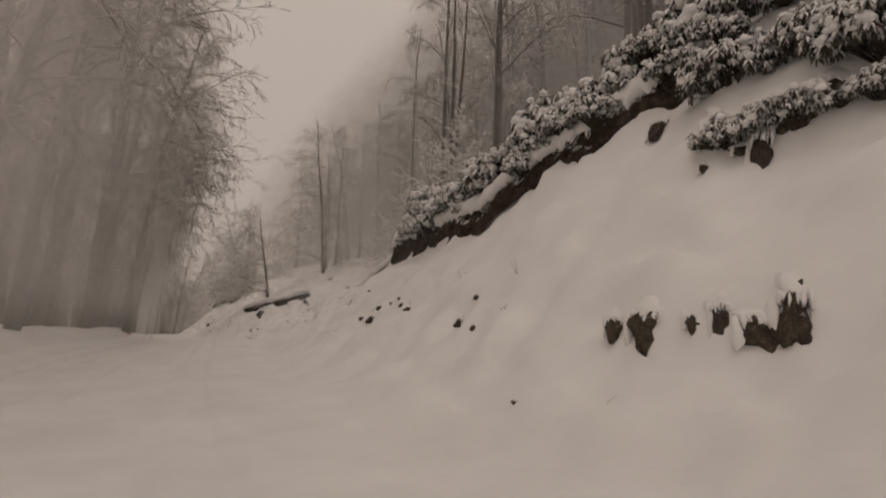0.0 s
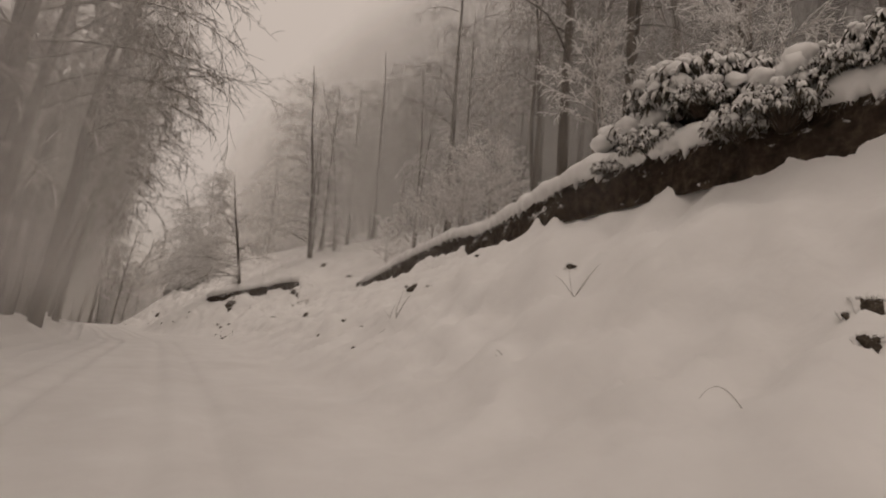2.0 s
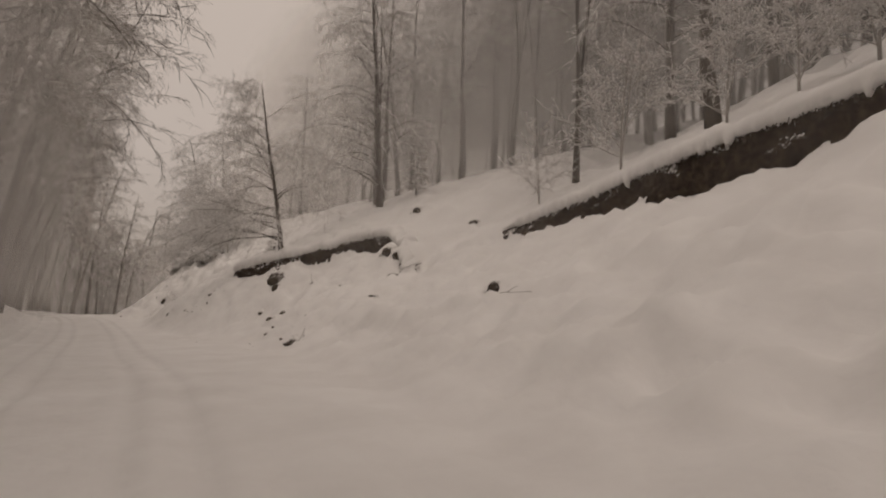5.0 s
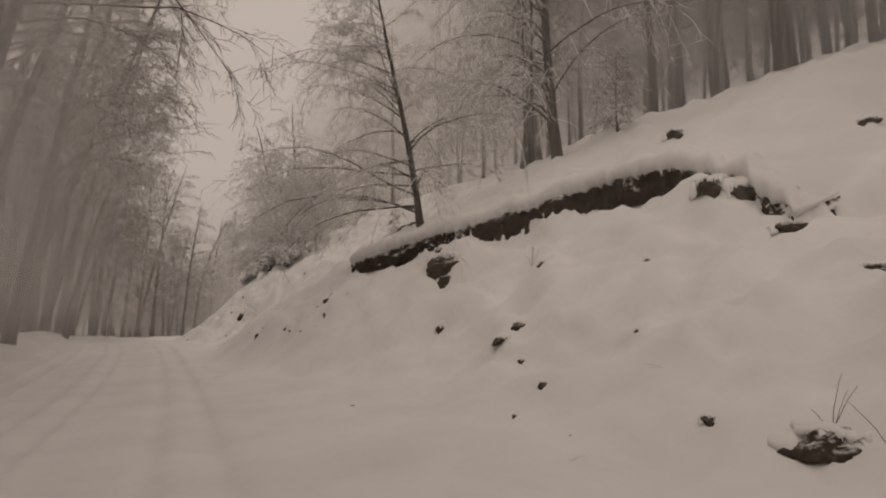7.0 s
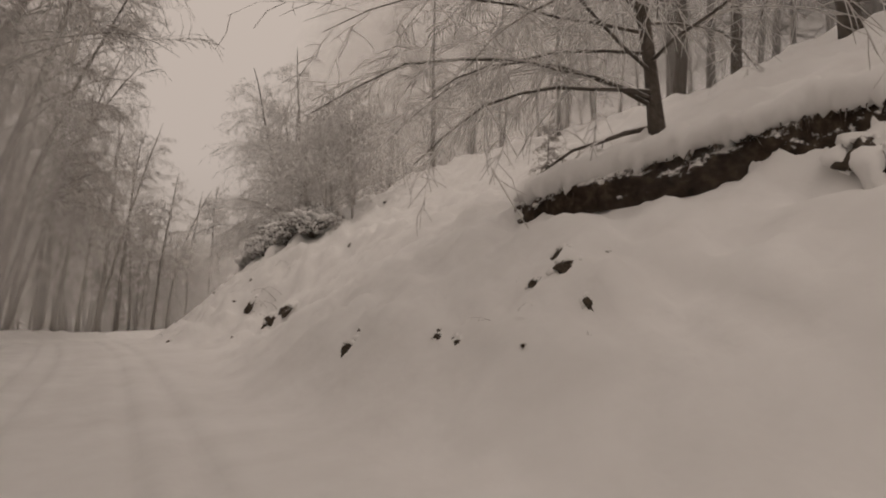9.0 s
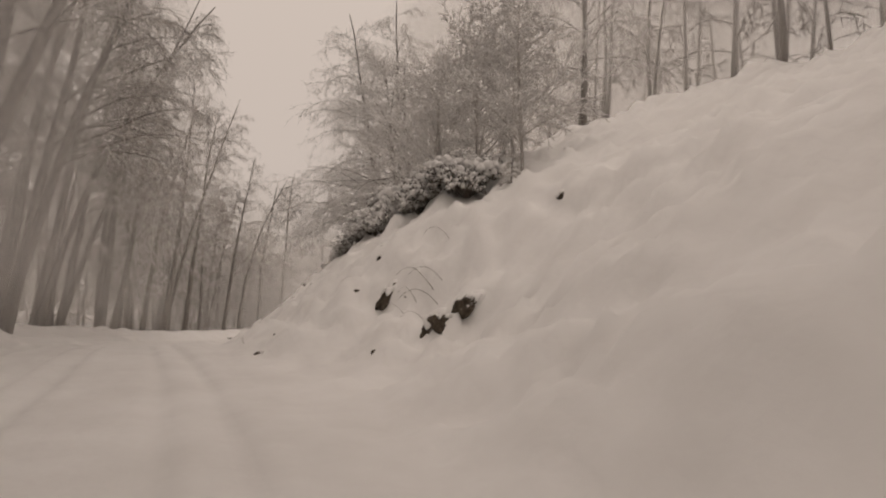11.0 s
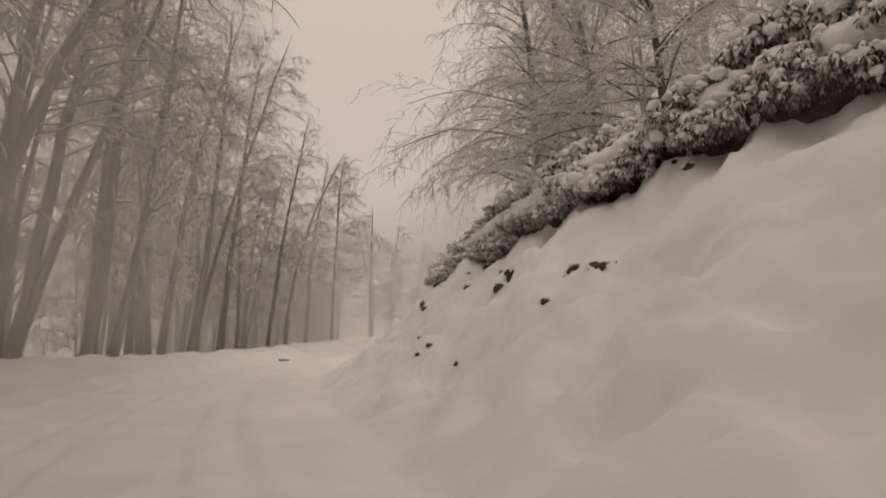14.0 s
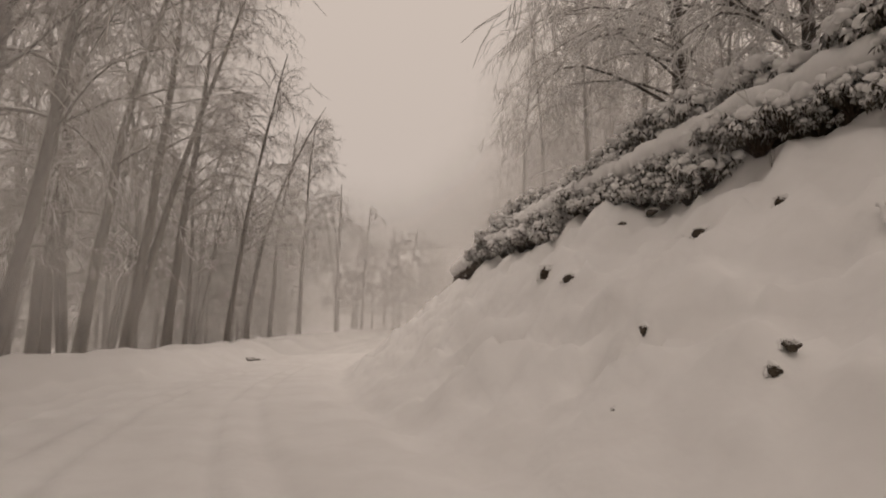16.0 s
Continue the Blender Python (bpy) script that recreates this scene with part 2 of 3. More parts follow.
# Where stones, clods and dark holes show: metres right of the lane's line, y, width and height of the dark face.
STONES = {
    "stones at the first cutting": (
        (5.14, 2.32, 0.28, 0.74), (5.00, 2.56, 0.31, 0.31), (8.06, 2.82, 0.59, 0.49), (5.09, 3.01, 0.18, 0.55),
        (5.04, 3.28, 0.19, 0.26), (7.96, 3.28, 0.30, 0.69), (7.81, 3.45, 0.29, 0.59), (7.54, 3.74, 0.29, 0.86),
        (4.89, 3.84, 0.31, 0.48), (7.56, 4.07, 0.20, 0.20), (4.80, 4.23, 0.18, 0.42), (7.24, 4.51, 0.12, 0.21),
        (7.93, 4.56, 0.42, 0.53), (7.56, 4.60, 0.25, 0.25), (3.74, 4.86, 0.07, 0.04), (8.27, 6.10, 0.30, 0.72),
        (5.18, 7.10, 0.08, 0.19), (4.87, 7.59, 0.12, 0.14), (4.74, 7.91, 0.14, 0.26), (5.47, 8.42, 0.17, 0.09),
    ),
    "stones under the hedge bank": (
        (5.44, 12.02, 0.21, 0.13), (5.64, 12.90, 0.22, 0.13), (5.65, 13.21, 0.10, 0.13), (5.54, 13.56, 0.08, 0.09),
        (5.61, 13.84, 0.12, 0.08), (5.33, 13.92, 0.08, 0.10), (5.04, 13.98, 0.33, 0.26), (4.98, 14.15, 0.07, 0.10),
        (4.84, 14.42, 0.15, 0.14), (5.46, 14.55, 0.19, 0.24), (5.35, 14.71, 0.10, 0.13), (6.48, 19.38, 0.15, 0.08),
    ),
    "stones on the long slope": (
        (4.32, 25.15, 0.11, 0.08), (6.58, 25.34, 0.13, 0.11), (3.54, 25.36, 0.10, 0.07), (8.53, 25.63, 0.12, 0.12),
        (7.08, 25.99, 0.09, 0.09), (5.23, 27.08, 0.09, 0.08), (7.17, 27.39, 0.39, 0.51), (3.87, 27.51, 0.24, 0.24),
        (7.78, 29.21, 0.21, 0.16), (5.56, 29.91, 0.18, 0.21), (4.83, 30.19, 0.16, 0.18), (8.31, 30.31, 0.13, 0.13),
        (6.41, 31.96, 0.10, 0.13), (7.54, 42.20, 0.32, 0.42),
    ),
    "stones below the earth arc": (
        (4.72, 49.05, 0.50, 0.25), (7.90, 49.80, 0.31, 0.29), (4.67, 50.08, 0.11, 0.10), (4.15, 51.48, 0.04, 0.04),
        (9.86, 51.68, 0.50, 0.50), (14.49, 52.09, 0.37, 0.44), (6.26, 52.25, 0.07, 0.07), (10.79, 52.41, 0.50, 0.50),
        (4.32, 52.81, 0.06, 0.08), (4.93, 52.90, 0.14, 0.17), (10.76, 53.01, 0.50, 0.50), (14.45, 53.03, 0.14, 0.18),
        (8.18, 53.56, 0.09, 0.11), (10.58, 53.72, 0.50, 0.50), (5.57, 54.29, 0.12, 0.16), (5.60, 55.02, 0.21, 0.28),
        (6.25, 55.28, 0.25, 0.32), (2.88, 55.58, 0.08, 0.06), (8.02, 56.60, 0.19, 0.19), (14.23, 57.16, 0.50, 0.50),
        (6.05, 58.34, 0.22, 0.29), (7.30, 60.30, 0.50, 0.50), (7.45, 60.75, 1.05, 0.90),
    ),
    "stones on the steep bank": (
        (7.75, 61.55, 0.60, 0.70), (8.20, 62.30, 0.60, 0.50), (4.49, 63.35, 0.15, 0.19), (3.79, 63.77, 0.05, 0.05),
        (5.42, 63.85, 0.14, 0.08), (4.74, 63.95, 0.34, 0.14), (5.03, 64.36, 0.21, 0.25), (4.54, 64.40, 0.15, 0.16),
        (4.87, 64.94, 0.08, 0.08), (4.78, 65.00, 0.09, 0.11), (3.77, 65.13, 0.09, 0.12), (3.80, 65.24, 0.08, 0.10),
        (3.90, 65.40, 0.07, 0.05), (3.68, 65.51, 0.12, 0.10), (3.74, 65.56, 0.08, 0.08), (3.12, 67.51, 0.26, 0.29),
        (3.35, 67.53, 0.10, 0.13),
    ),
    "stones at the hollow": (
        # The largest are dark lumps that stand for the shade in snow holes.
        (8.17, 79.45, 0.25, 0.17), (5.56, 79.49, 0.49, 0.70), (5.06, 79.69, 0.47, 0.27), (3.76, 80.00, 0.13, 0.15),
        (5.03, 80.09, 0.35, 0.59), (5.36, 82.17, 0.13, 0.10), (5.09, 82.73, 0.31, 0.85), (2.33, 83.20, 0.20, 0.15),
        (2.10, 83.21, 0.13, 0.27), (12.07, 83.68, 0.20, 0.17), (4.73, 83.86, 0.17, 0.17), (5.57, 84.31, 0.13, 0.19),
        (3.10, 85.58, 0.23, 0.13),
    ),
    "stones on the last bank": (
        (7.78, 93.20, 0.17, 0.17), (6.40, 93.53, 0.11, 0.15), (6.17, 93.75, 0.29, 0.14), (8.17, 93.85, 0.12, 0.10),
        (5.42, 94.30, 0.14, 0.15), (6.36, 94.64, 0.26, 0.31), (4.62, 96.20, 0.09, 0.12), (3.31, 97.02, 0.07, 0.05),
        (6.37, 97.11, 0.30, 0.34), (6.69, 98.37, 0.28, 0.34), (4.89, 98.73, 0.14, 0.18), (4.59, 98.74, 0.10, 0.14),
        (3.89, 100.03, 0.08, 0.11), (7.70, 100.23, 0.16, 0.20), (5.26, 100.87, 0.11, 0.14), (6.87, 101.11, 0.18, 0.23),
        (8.60, 103.55, 0.23, 0.26), (6.21, 103.64, 0.18, 0.23), (8.06, 103.91, 0.15, 0.17), (6.45, 104.77, 0.25, 0.32),
        (-3.39, 126.40, 0.90, 0.56),
    ),
}


us = np.unique(np.round(np.concatenate([np.linspace(-400, -60, 12), np.linspace(-60, -8, 27), np.arange(-8, -2.6, 0.18), np.arange(-2.6, 1.4, 0.09), np.arange(1.4, 12.6, 0.16), np.arange(12.6, 20, 0.4), np.linspace(20, 60, 24), np.linspace(60, 400, 12)]), 3))
ys = np.unique(np.round(np.concatenate([np.linspace(-300, -20, 10), np.arange(-20, 0, 2.0), np.arange(0, 112, 0.24), np.arange(112, 154, 0.7), np.linspace(150, 600, 30)]), 3))
heights = np.array([[snow_height(u, yy) for u in us] for yy in ys])
for u, y, w, h in (row for rows in STONES.values() for row in rows):
    # Snow heaps up above each stone and lies hollow at its foot.
    a, b = np.searchsorted(ys, (y - 3, y + 3))
    if w > 0.1:
        du, dy = us[None, :] - u, ys[a:b, None] - y
        r = 0.22 + 0.55 * max(w, h)
        heights[a:b] += 0.26 * min(h, 1.4 * w) * np.exp(-((du - 0.7 * h - 0.1) ** 2 + (0.8 * dy) ** 2) / r ** 2) - 0.10 * h * np.exp(-((du + 0.5 * h) ** 2 + dy ** 2) / r ** 2)
verts = [(u + float(lane(yy)), yy, heights[a][b]) for a, yy in enumerate(ys) for b, u in enumerate(us)]
faces = [(a * len(us) + b, a * len(us) + b + 1, (a + 1) * len(us) + b + 1, (a + 1) * len(us) + b) for a in range(len(ys) - 1) for b in range(len(us) - 1)]
tagged(mesh_object("ground", verts, faces, SNOW), "deep untouched snow over road, bank and wooded hill", "ground", kind="structure")

# ---- earth steps under the crest's overhanging snow ----
def earth_step(y0, y1, seed, lip=1.0, lift=0.0, ragged=0.0):
    """A cut face of earth, the snow lip over it (lip: its thickness, lift: how far up it sits, ragged: how broken it is) and the roots below."""
    ss = np.arange(y0, y1, 0.07)
    cols, fv, ff = 9, [], []
    for k, yy in enumerate(ss):
        u0, um, zm, u2, z2, h = bank(yy)
        end = min(1, (yy - y0) / 1.2 + 0.15, (y1 - yy) / 1.2 + 0.15)
        for c in range(cols):
            s = c / (cols - 1)
            bulge = 0.16 * noise.fractal(Vector((yy * 1.3, s * 2.2, seed)), 1.0, 2.0, 4) + 0.09 * noise.fractal(Vector((yy * 5, s * 6, seed)), 1.0, 2.0, 3)
            u = u2 - 0.12 + 0.30 * s - 0.30 * math.sin(math.pi * s) * 0.3 + bulge * math.sin(math.pi * (0.15 + 0.8 * s)) + 0.25 * (1 - end)
            fv.append((u + float(lane(yy)), yy, z2 - 0.3 + (h + lift + 0.30) * s + float(lane_z(yy))))
    for k in range(len(ss) - 1):
        for c in range(cols - 1):
            ff.append((k * cols + c, k * cols + c + 1, (k + 1) * cols + c + 1, (k + 1) * cols + c))
    face = tagged(mesh_object("earth_face", fv, ff, EARTH), "dark bare earth under an overhanging crest of snow", "earth bank", kind="structure")
    # The snow's lip over it.
    around, lv, lf = 12, [], []
    for k, yy in enumerate(ss):
        u0, um, zm, u2, z2, h = bank(yy)
        end = min(1, (yy - y0) / 1.0 + 0.05, (y1 - yy) / 1.0 + 0.05)
        wob = noise.fractal(Vector((yy * 0.9, seed, 0)), 1.0, 2.0, 3)
        fray = max(0.0, noise.fractal(Vector((yy * 4.0, seed, 5)), 0.8, 2.0, 4))
        drip = max(0.0, noise.noise(Vector((yy * 6.5, seed, 9)))) ** 2
        lump_ = noise.fractal(Vector((yy * 1.9, seed, 3)), 1.0, 2.0, 3)
        broken = ragged * noise.fractal(Vector((yy * 1.5, seed, 14)), 0.8, 2.0, 3)
        fray = 0.6 * fray + 0.5 * ragged * max(0.0, noise.fractal(Vector((yy * 9.0, seed, 6)), 0.8, 2.0, 3))
        for c in range(around):
            a = 2 * math.pi * c / around
            ru = (0.42 + 0.16 * wob + 0.05 * fray) * end * lip + 0.30 * (lip - 1) * lump_
            rz = (0.25 + 0.07 * wob) * end * lip * (1 + 0.6 * (lip - 1) * lump_) * (1 + 0.8 * broken)
            dip = -0.42 * max(0, math.cos(a + 2.5)) ** 1.5 * (0.12 + 1.4 * fray + 0.8 * drip) * end * min(1.0, 0.3 + h)
            lv.append((u2 + 0.30 + 0.25 * broken + ru * math.cos(a) + float(lane(yy)), yy, z2 + h + lift + 0.05 + 0.14 * broken + rz * math.sin(a) + dip + float(lane_z(yy))))
    for k in range(len(ss) - 1):
        for c in range(around):
            d = (c + 1) % around
            lf.append((k * around + c, k * around + d, (k + 1) * around + d, (k + 1) * around + c))
    tagged(mesh_object("snow_lip", lv, lf, SNOW), "thick rounded lip of snow over the earth bank", "snow", kind="structure")
    # Roots and frozen tufts that hang from the lip.
    rng = np.random.default_rng(int(seed) + 90)
    hang = Tubes()
    for _ in range(int((y1 - y0) * 26)):
        yy = rng.uniform(y0 + 0.4, y1 - 0.4)
        u0, um, zm, u2, z2, h = bank(yy)
        top = np.array([u2 - 0.03 + 0.08 * rng.random() + float(lane(yy)), yy, z2 + h + lift - 0.20 - 0.10 * rng.random() + float(lane_z(yy))])
        hang.add(sprig(rng, top, (-0.4, rng.normal(0, 0.3), -1), (0.08 + 0.30 * rng.random() ** 2) * min(1, h + 0.1), 4, 0.2, 0.16), np.linspace(0.014, 0.004, 5) * (0.6 + 0.9 * rng.random()), 4)
    tagged(mesh_object("root_fringe", hang.verts, hang.faces, ROOT, face, "thin dark roots and frozen grass hanging from the edge"), kind="stuff")


earth_step(4.6, 49.2, 1.0, ragged=0.35)
earth_step(51.4, 67.8, 2.0, ragged=1.0)
earth_step(86.0, 123, 3.0, 1.45, 0.28)

# ---- trees ----
def make_tree(name, seed, tall, radius, first, limbs, reach, droop, rise=0.35, subs=7, twigs=5, lean=(0, 0), toward=None, twig_size=0.010, forks=1, bark=None, frost=None, thick=0.42, twig_long=0.25):
    """A bare tree under rime. first: share of its height that is free of limbs; toward: side to which its limbs favour to grow."""
    rng = np.random.default_rng(seed)
    thing = new(name)
    trunk, boughs, fine = Tubes(), Tubes(), Tubes()
    steps = 12
    stems = []
    for f in range(forks):
        p, line = np.array([0, 0, 0.3]), [np.array([0, 0, -1.2]), np.array([0, 0, 0.3])]
        tilt = np.array([lean[0], lean[1], 1.0]) + (rng.normal(0, 0.06, 3) if f else 0)
        bend = rng.normal(0, 0.014, 3)
        for k in range(steps):
            w = tilt + bend * k + rng.normal(0, 0.025, 3)
            p = p + w / np.linalg.norm(w) * tall / steps
            line.append(p.copy())
        line = np.array(line)
        r = radius * (0.8 if f else 1) * (1 - 0.85 * np.linspace(0, 1, steps + 2) ** 1.1)
        r[0], r[1] = r[0] * 1.45, r[1] * 1.18
        trunk.add(line, r, 9)
        stems.append((line, r))
    for k in range(limbs):
        line, r = stems[k % forks]
        share = first + (1 - first) * (k + rng.random()) / limbs
        at = share * steps
        a = min(int(at), steps - 1)
        start = line[a] + (line[a + 1] - line[a]) * (at - a)
        turn = rng.random() * 2 * math.pi if toward is None or rng.random() < 0.3 else toward + rng.normal(0, 0.6)
        way = np.array([math.cos(turn), math.sin(turn), rise + 0.5 * share + rng.normal(0, 0.15)])
        length = reach * (1.15 - 0.75 * share) * (0.7 + 0.6 * rng.random())
        limb = sprig(rng, start, way, length, 7, droop, 0.09)
        if name == "beech_tree" and limb[:, 2].min() < 0.22 * tall:
            continue
        lr = max(0.010, r[a] * thick) * np.linspace(1, 0.15, 8)
        boughs.add(limb, lr, 5)
        for s in range(subs):
            q = 1.2 + 5.6 * (s + rng.random()) / subs
            b = min(int(q), 6)
            at2 = limb[b] + (limb[b + 1] - limb[b]) * (q - b)
            w2 = (limb[b + 1] - limb[b]) / np.linalg.norm(limb[b + 1] - limb[b]) + rng.normal(0, 0.55, 3)
            sub = sprig(rng, at2, w2, length * (0.16 + 0.26 * rng.random()), 4, droop * 1.2, 0.14)
            if name == "beech_tree" and sub[:, 2].min() < 0.20 * tall:
                continue
            fine.add(sub, max(0.007, lr[b] * 0.5) * np.linspace(1, 0.5, 5), 3)
            for _ in range(twigs):
                q3 = 0.5 + 3.4 * rng.random()
                c = min(int(q3), 3)
                at3 = sub[c] + (sub[c + 1] - sub[c]) * (q3 - c)
                w3 = (sub[c + 1] - sub[c]) / np.linalg.norm(sub[c + 1] - sub[c]) + rng.normal(0, 0.6, 3)
                fine.add(sprig(rng, at3, w3, (twig_long + 0.1 * length * min(1.0, twig_long * 4)) * (0.5 + rng.random()), 2, droop * 1.15, 0.25), twig_size * np.array([1.0, 0.9, 0.5]), 3)
    base = len(trunk.verts)
    mesh_object("trunk", trunk.verts + boughs.verts, trunk.faces + [tuple(base + i for i in f) for f in boughs.faces], bark or BARK, thing)
    tagged(mesh_object("crown", fine.verts, fine.faces, frost or TWIG, thing, "drooping twigs white with rime"), kind="stuff")
    return thing


def ground_at(x, y):
    return snow_height(float(x - lane(y)), y)


def plant(model, x, y, turn=0.0, size=1.0, tip=(0, 0), sink=0.1, label="", group="", category=""):
    m = pose(x, y, ground_at(x, y) - sink, tip[0], tip[1], turn) @ Matrix.Scale(size, 4)
    ob = copy_thing(model, m)
    return tagged(ob, label, category, group)


def lean_over(model, x, y, turn, size, tip):
    """Plants a beech that leans towards the road by tip degrees."""
    m = pose(x, y, ground_at(x, y) - 0.1, 0, tip, 0) @ pose(0, 0, 0, 0, 0, turn) @ Matrix.Scale(size, 4)
    tagged(copy_thing(model, m), LEFT_LABEL, "tree", "beeches beside the road")


def retire(model):
    """Takes away a model whose copies stand in the place."""
    for o in (*model.children_recursive, model):
        bpy.data.objects.remove(o)


LEFT_LABEL = "tall bare beech leaning over the road, rime on every twig"
RIGHT_LABEL = "bare hillside tree with snow along its drooping branches"
road_models = [
    make_tree("beech_tree", 11, 23, 0.25, 0.36, 30, 6.0, 0.25, toward=0.0, rise=0.6, subs=10, twigs=8, twig_size=0.010, forks=1, bark=OLD_BEECH, frost=TWIG, thick=0.28, twig_long=0.22),
    make_tree("beech_tree", 12, 24, 0.25, 0.36, 30, 5.4, 0.25, toward=0.2, rise=0.65, subs=10, twigs=8, twig_size=0.010, forks=2, bark=OLD_BEECH, frost=RIME, thick=0.26, twig_long=0.22),
    make_tree("beech_tree", 13, 20, 0.21, 0.36, 28, 5.0, 0.26, toward=-0.3, rise=0.6, subs=10, twigs=8, twig_size=0.010, forks=1, bark=OLD_BEECH, frost=RIME, thick=0.26, twig_long=0.22),
    make_tree("beech_tree", 17, 21, 0.22, 0.40, 24, 7.2, 0.20, toward=0.0, rise=0.4, subs=10, twigs=8, twig_size=0.010, forks=1, bark=OLD_BEECH, frost=TWIG, thick=0.30, twig_long=0.17),
    make_tree("beech_tree", 18, 22, 0.24, 0.34, 32, 6.2, 0.27, toward=0.1, rise=0.55, subs=10, twigs=8, twig_size=0.010, forks=2, bark=OLD_BEECH, frost=TWIG, thick=0.28, twig_long=0.22),
]
wood_models = [
    make_tree("beech_tree", 14, 18, 0.20, 0.22, 24, 5.2, 0.40, subs=7, twigs=6, twig_size=0.028, forks=2, bark=OLD_BEECH, frost=TWIG),
    make_tree("beech_tree", 15, 20, 0.24, 0.26, 24, 5.6, 0.42, subs=7, twigs=6, twig_size=0.028, forks=1, bark=OLD_BEECH, frost=RIME),
    make_tree("beech_tree", 16, 16, 0.17, 0.18, 24, 5.2, 0.46, subs=7, twigs=6, twig_size=0.028, forks=1, bark=OLD_BEECH, frost=TWIG),
]
rng = np.random.default_rng(5)
# The row beside the road on the valley side leans over it.
# Those before y = 15 are unseen, added to shade the first stretch.
y = -12.0
k = 0
while y < 94:
    x = float(lane(y)) - 4.6 - 1.6 * rng.random()
    lean_over(road_models[((3, 0, 4, 0) if y < 58 else (3, 1, 2, 1))[k % 4]], x, y, 35 * math.sin(2.3 * k), 0.9 + 0.25 * rng.random(), 4 + 6 * rng.random())
    y += 3.4 + 3.0 * rng.random()
    k += 1
for k, (x, y, which, tip) in enumerate(((4.6, 98.1, 0, 7), (4.9, 103.9, 2, 8), (5.0, 110.0, 1, 6), (7.6, 114.6, 2, 7), (9.4, 120.0, 3, 5), (11.0, 124.3, 1, 6), (13.0, 128.0, 0, 3), (17.4, 135.6, 2, 3), (19.6, 139.5, 2, 1), (22.6, 144.5, 3, 1), (26.6, 149.0, 0, 0))):
    lean_over(road_models[which], x, y, 40 * math.sin(1.7 * k), 1.0, tip)
y = 24.0
while y < 118:
    lean_over(road_models[(0, 4)[k % 2]], float(lane(y)) - 7.2 + 0.6 * math.sin(5 * k), y, 77 * k, 0.9 + 0.2 * rng.random(), 2 + 6 * rng.random())
    y += 4.0 + 2.5 * rng.random()
    k += 1
# The wood round the outer side of the bend.
for k in range(26):
    x = 28 + 52 * rng.random()
    plant(wood_models[k % 3], x, 150 + 0.32 * x + 20 * rng.random(), 360 * rng.random(), 0.7 + 0.4 * rng.random(), label="tall bare beech round the outside of the bend", group="beeches round the bend", category="tree")
# The wood behind them.
for row, (off, gap) in enumerate(((9.6, 4.2), (13.8, 4.5), (18.6, 5.0))):
    y = 12.0 + 3 * row
    while y < 185:
        x = float(lane(min(y, 116))) + max(0.0, y - 116) * 0.42 - off + rng.normal(0, 1.2)
        plant(wood_models[int(rng.integers(3))], x, y, 360 * rng.random(), 0.85 + 0.35 * rng.random(), (rng.normal(0, 2), 3 * rng.random()),
              label="tall bare beech in the wood below the road", group="beech wood below the road", category="tree")
        y += gap * (0.6 + 0.8 * rng.random())
# The wood on the hill.
for row, (off, gap) in enumerate(((19.5, 6.5), (24, 5.0), (29.5, 5.0))):
    y = 4.0 + 2 * row
    while y < 165:
        x = float(lane(y)) + off + rng.normal(0, 1.3)
        if not (abs(y - 58) < 15 and off < 26 or 76 < y < 130 and rng.random() < 0.6):
            plant(wood_models[int(rng.integers(3))], x, y, 360 * rng.random(), 0.9 + 0.4 * rng.random(), (rng.normal(0, 2), -3 * rng.random()),
                  label="bare beech on the snowy hillside, rimed crown", group="beech wood on the hill", category="tree")
        y += gap * (0.6 + 0.8 * rng.random())

# Deeper in the wood the trees run into one another.
def far_wood(seed, spots):
    rng = np.random.default_rng(seed)
    t = Tubes()
    for x, y in spots:
        foot, tall, lean = np.array([x, y, ground_at(x, y) - 0.5]), 15 + 9 * rng.random(), rng.normal(0, 0.05, 2)
        line = np.array([foot + np.array([lean[0] * q, lean[1] * q, q]) for q in np.linspace(0, tall, 5)])
        t.add(line, (0.14 + 0.12 * rng.random()) * np.array([1.2, 1, 0.8, 0.5, 0.1]), 5)
        for k in range(16):
            share = 0.15 + 0.8 * (k + rng.random()) / 16
            start = foot + np.array([lean[0], lean[1], 1.0]) * tall * share
            turn = rng.random() * 2 * math.pi
            limb = sprig(rng, start, (math.cos(turn), math.sin(turn), 0.5 + 0.4 * share), 4.6 * (1.2 - 0.7 * share), 4, 0.35, 0.12)
            t.add(limb, 0.07 * np.linspace(1, 0.3, 5), 3)
            for _ in range(9):
                c = int(rng.integers(1, 5))
                t.add(sprig(rng, limb[c], (limb[c] - limb[c - 1]) + rng.normal(0, 0.55, 3), 0.9 + 0.9 * rng.random(), 2, 0.5, 0.25), (0.045, 0.04, 0.02), 3)
    return tagged(mesh_object("far_wood", t.verts, t.faces, OLD_BEECH), "bare beech wood fading into the mist up the hill", "wood", kind="stuff")


spots = []
for off in (34, 38, 42.5, 47, 52):
    y = 6.0 + 3 * rng.random()
    while y < 165:
        if y < 76 or rng.random() < 0.35:
            spots.append((float(lane(y)) + off + rng.normal(0, 1.4), y))
        y += 4.2 * (0.6 + 0.8 * rng.random())
far_wood(77, spots)

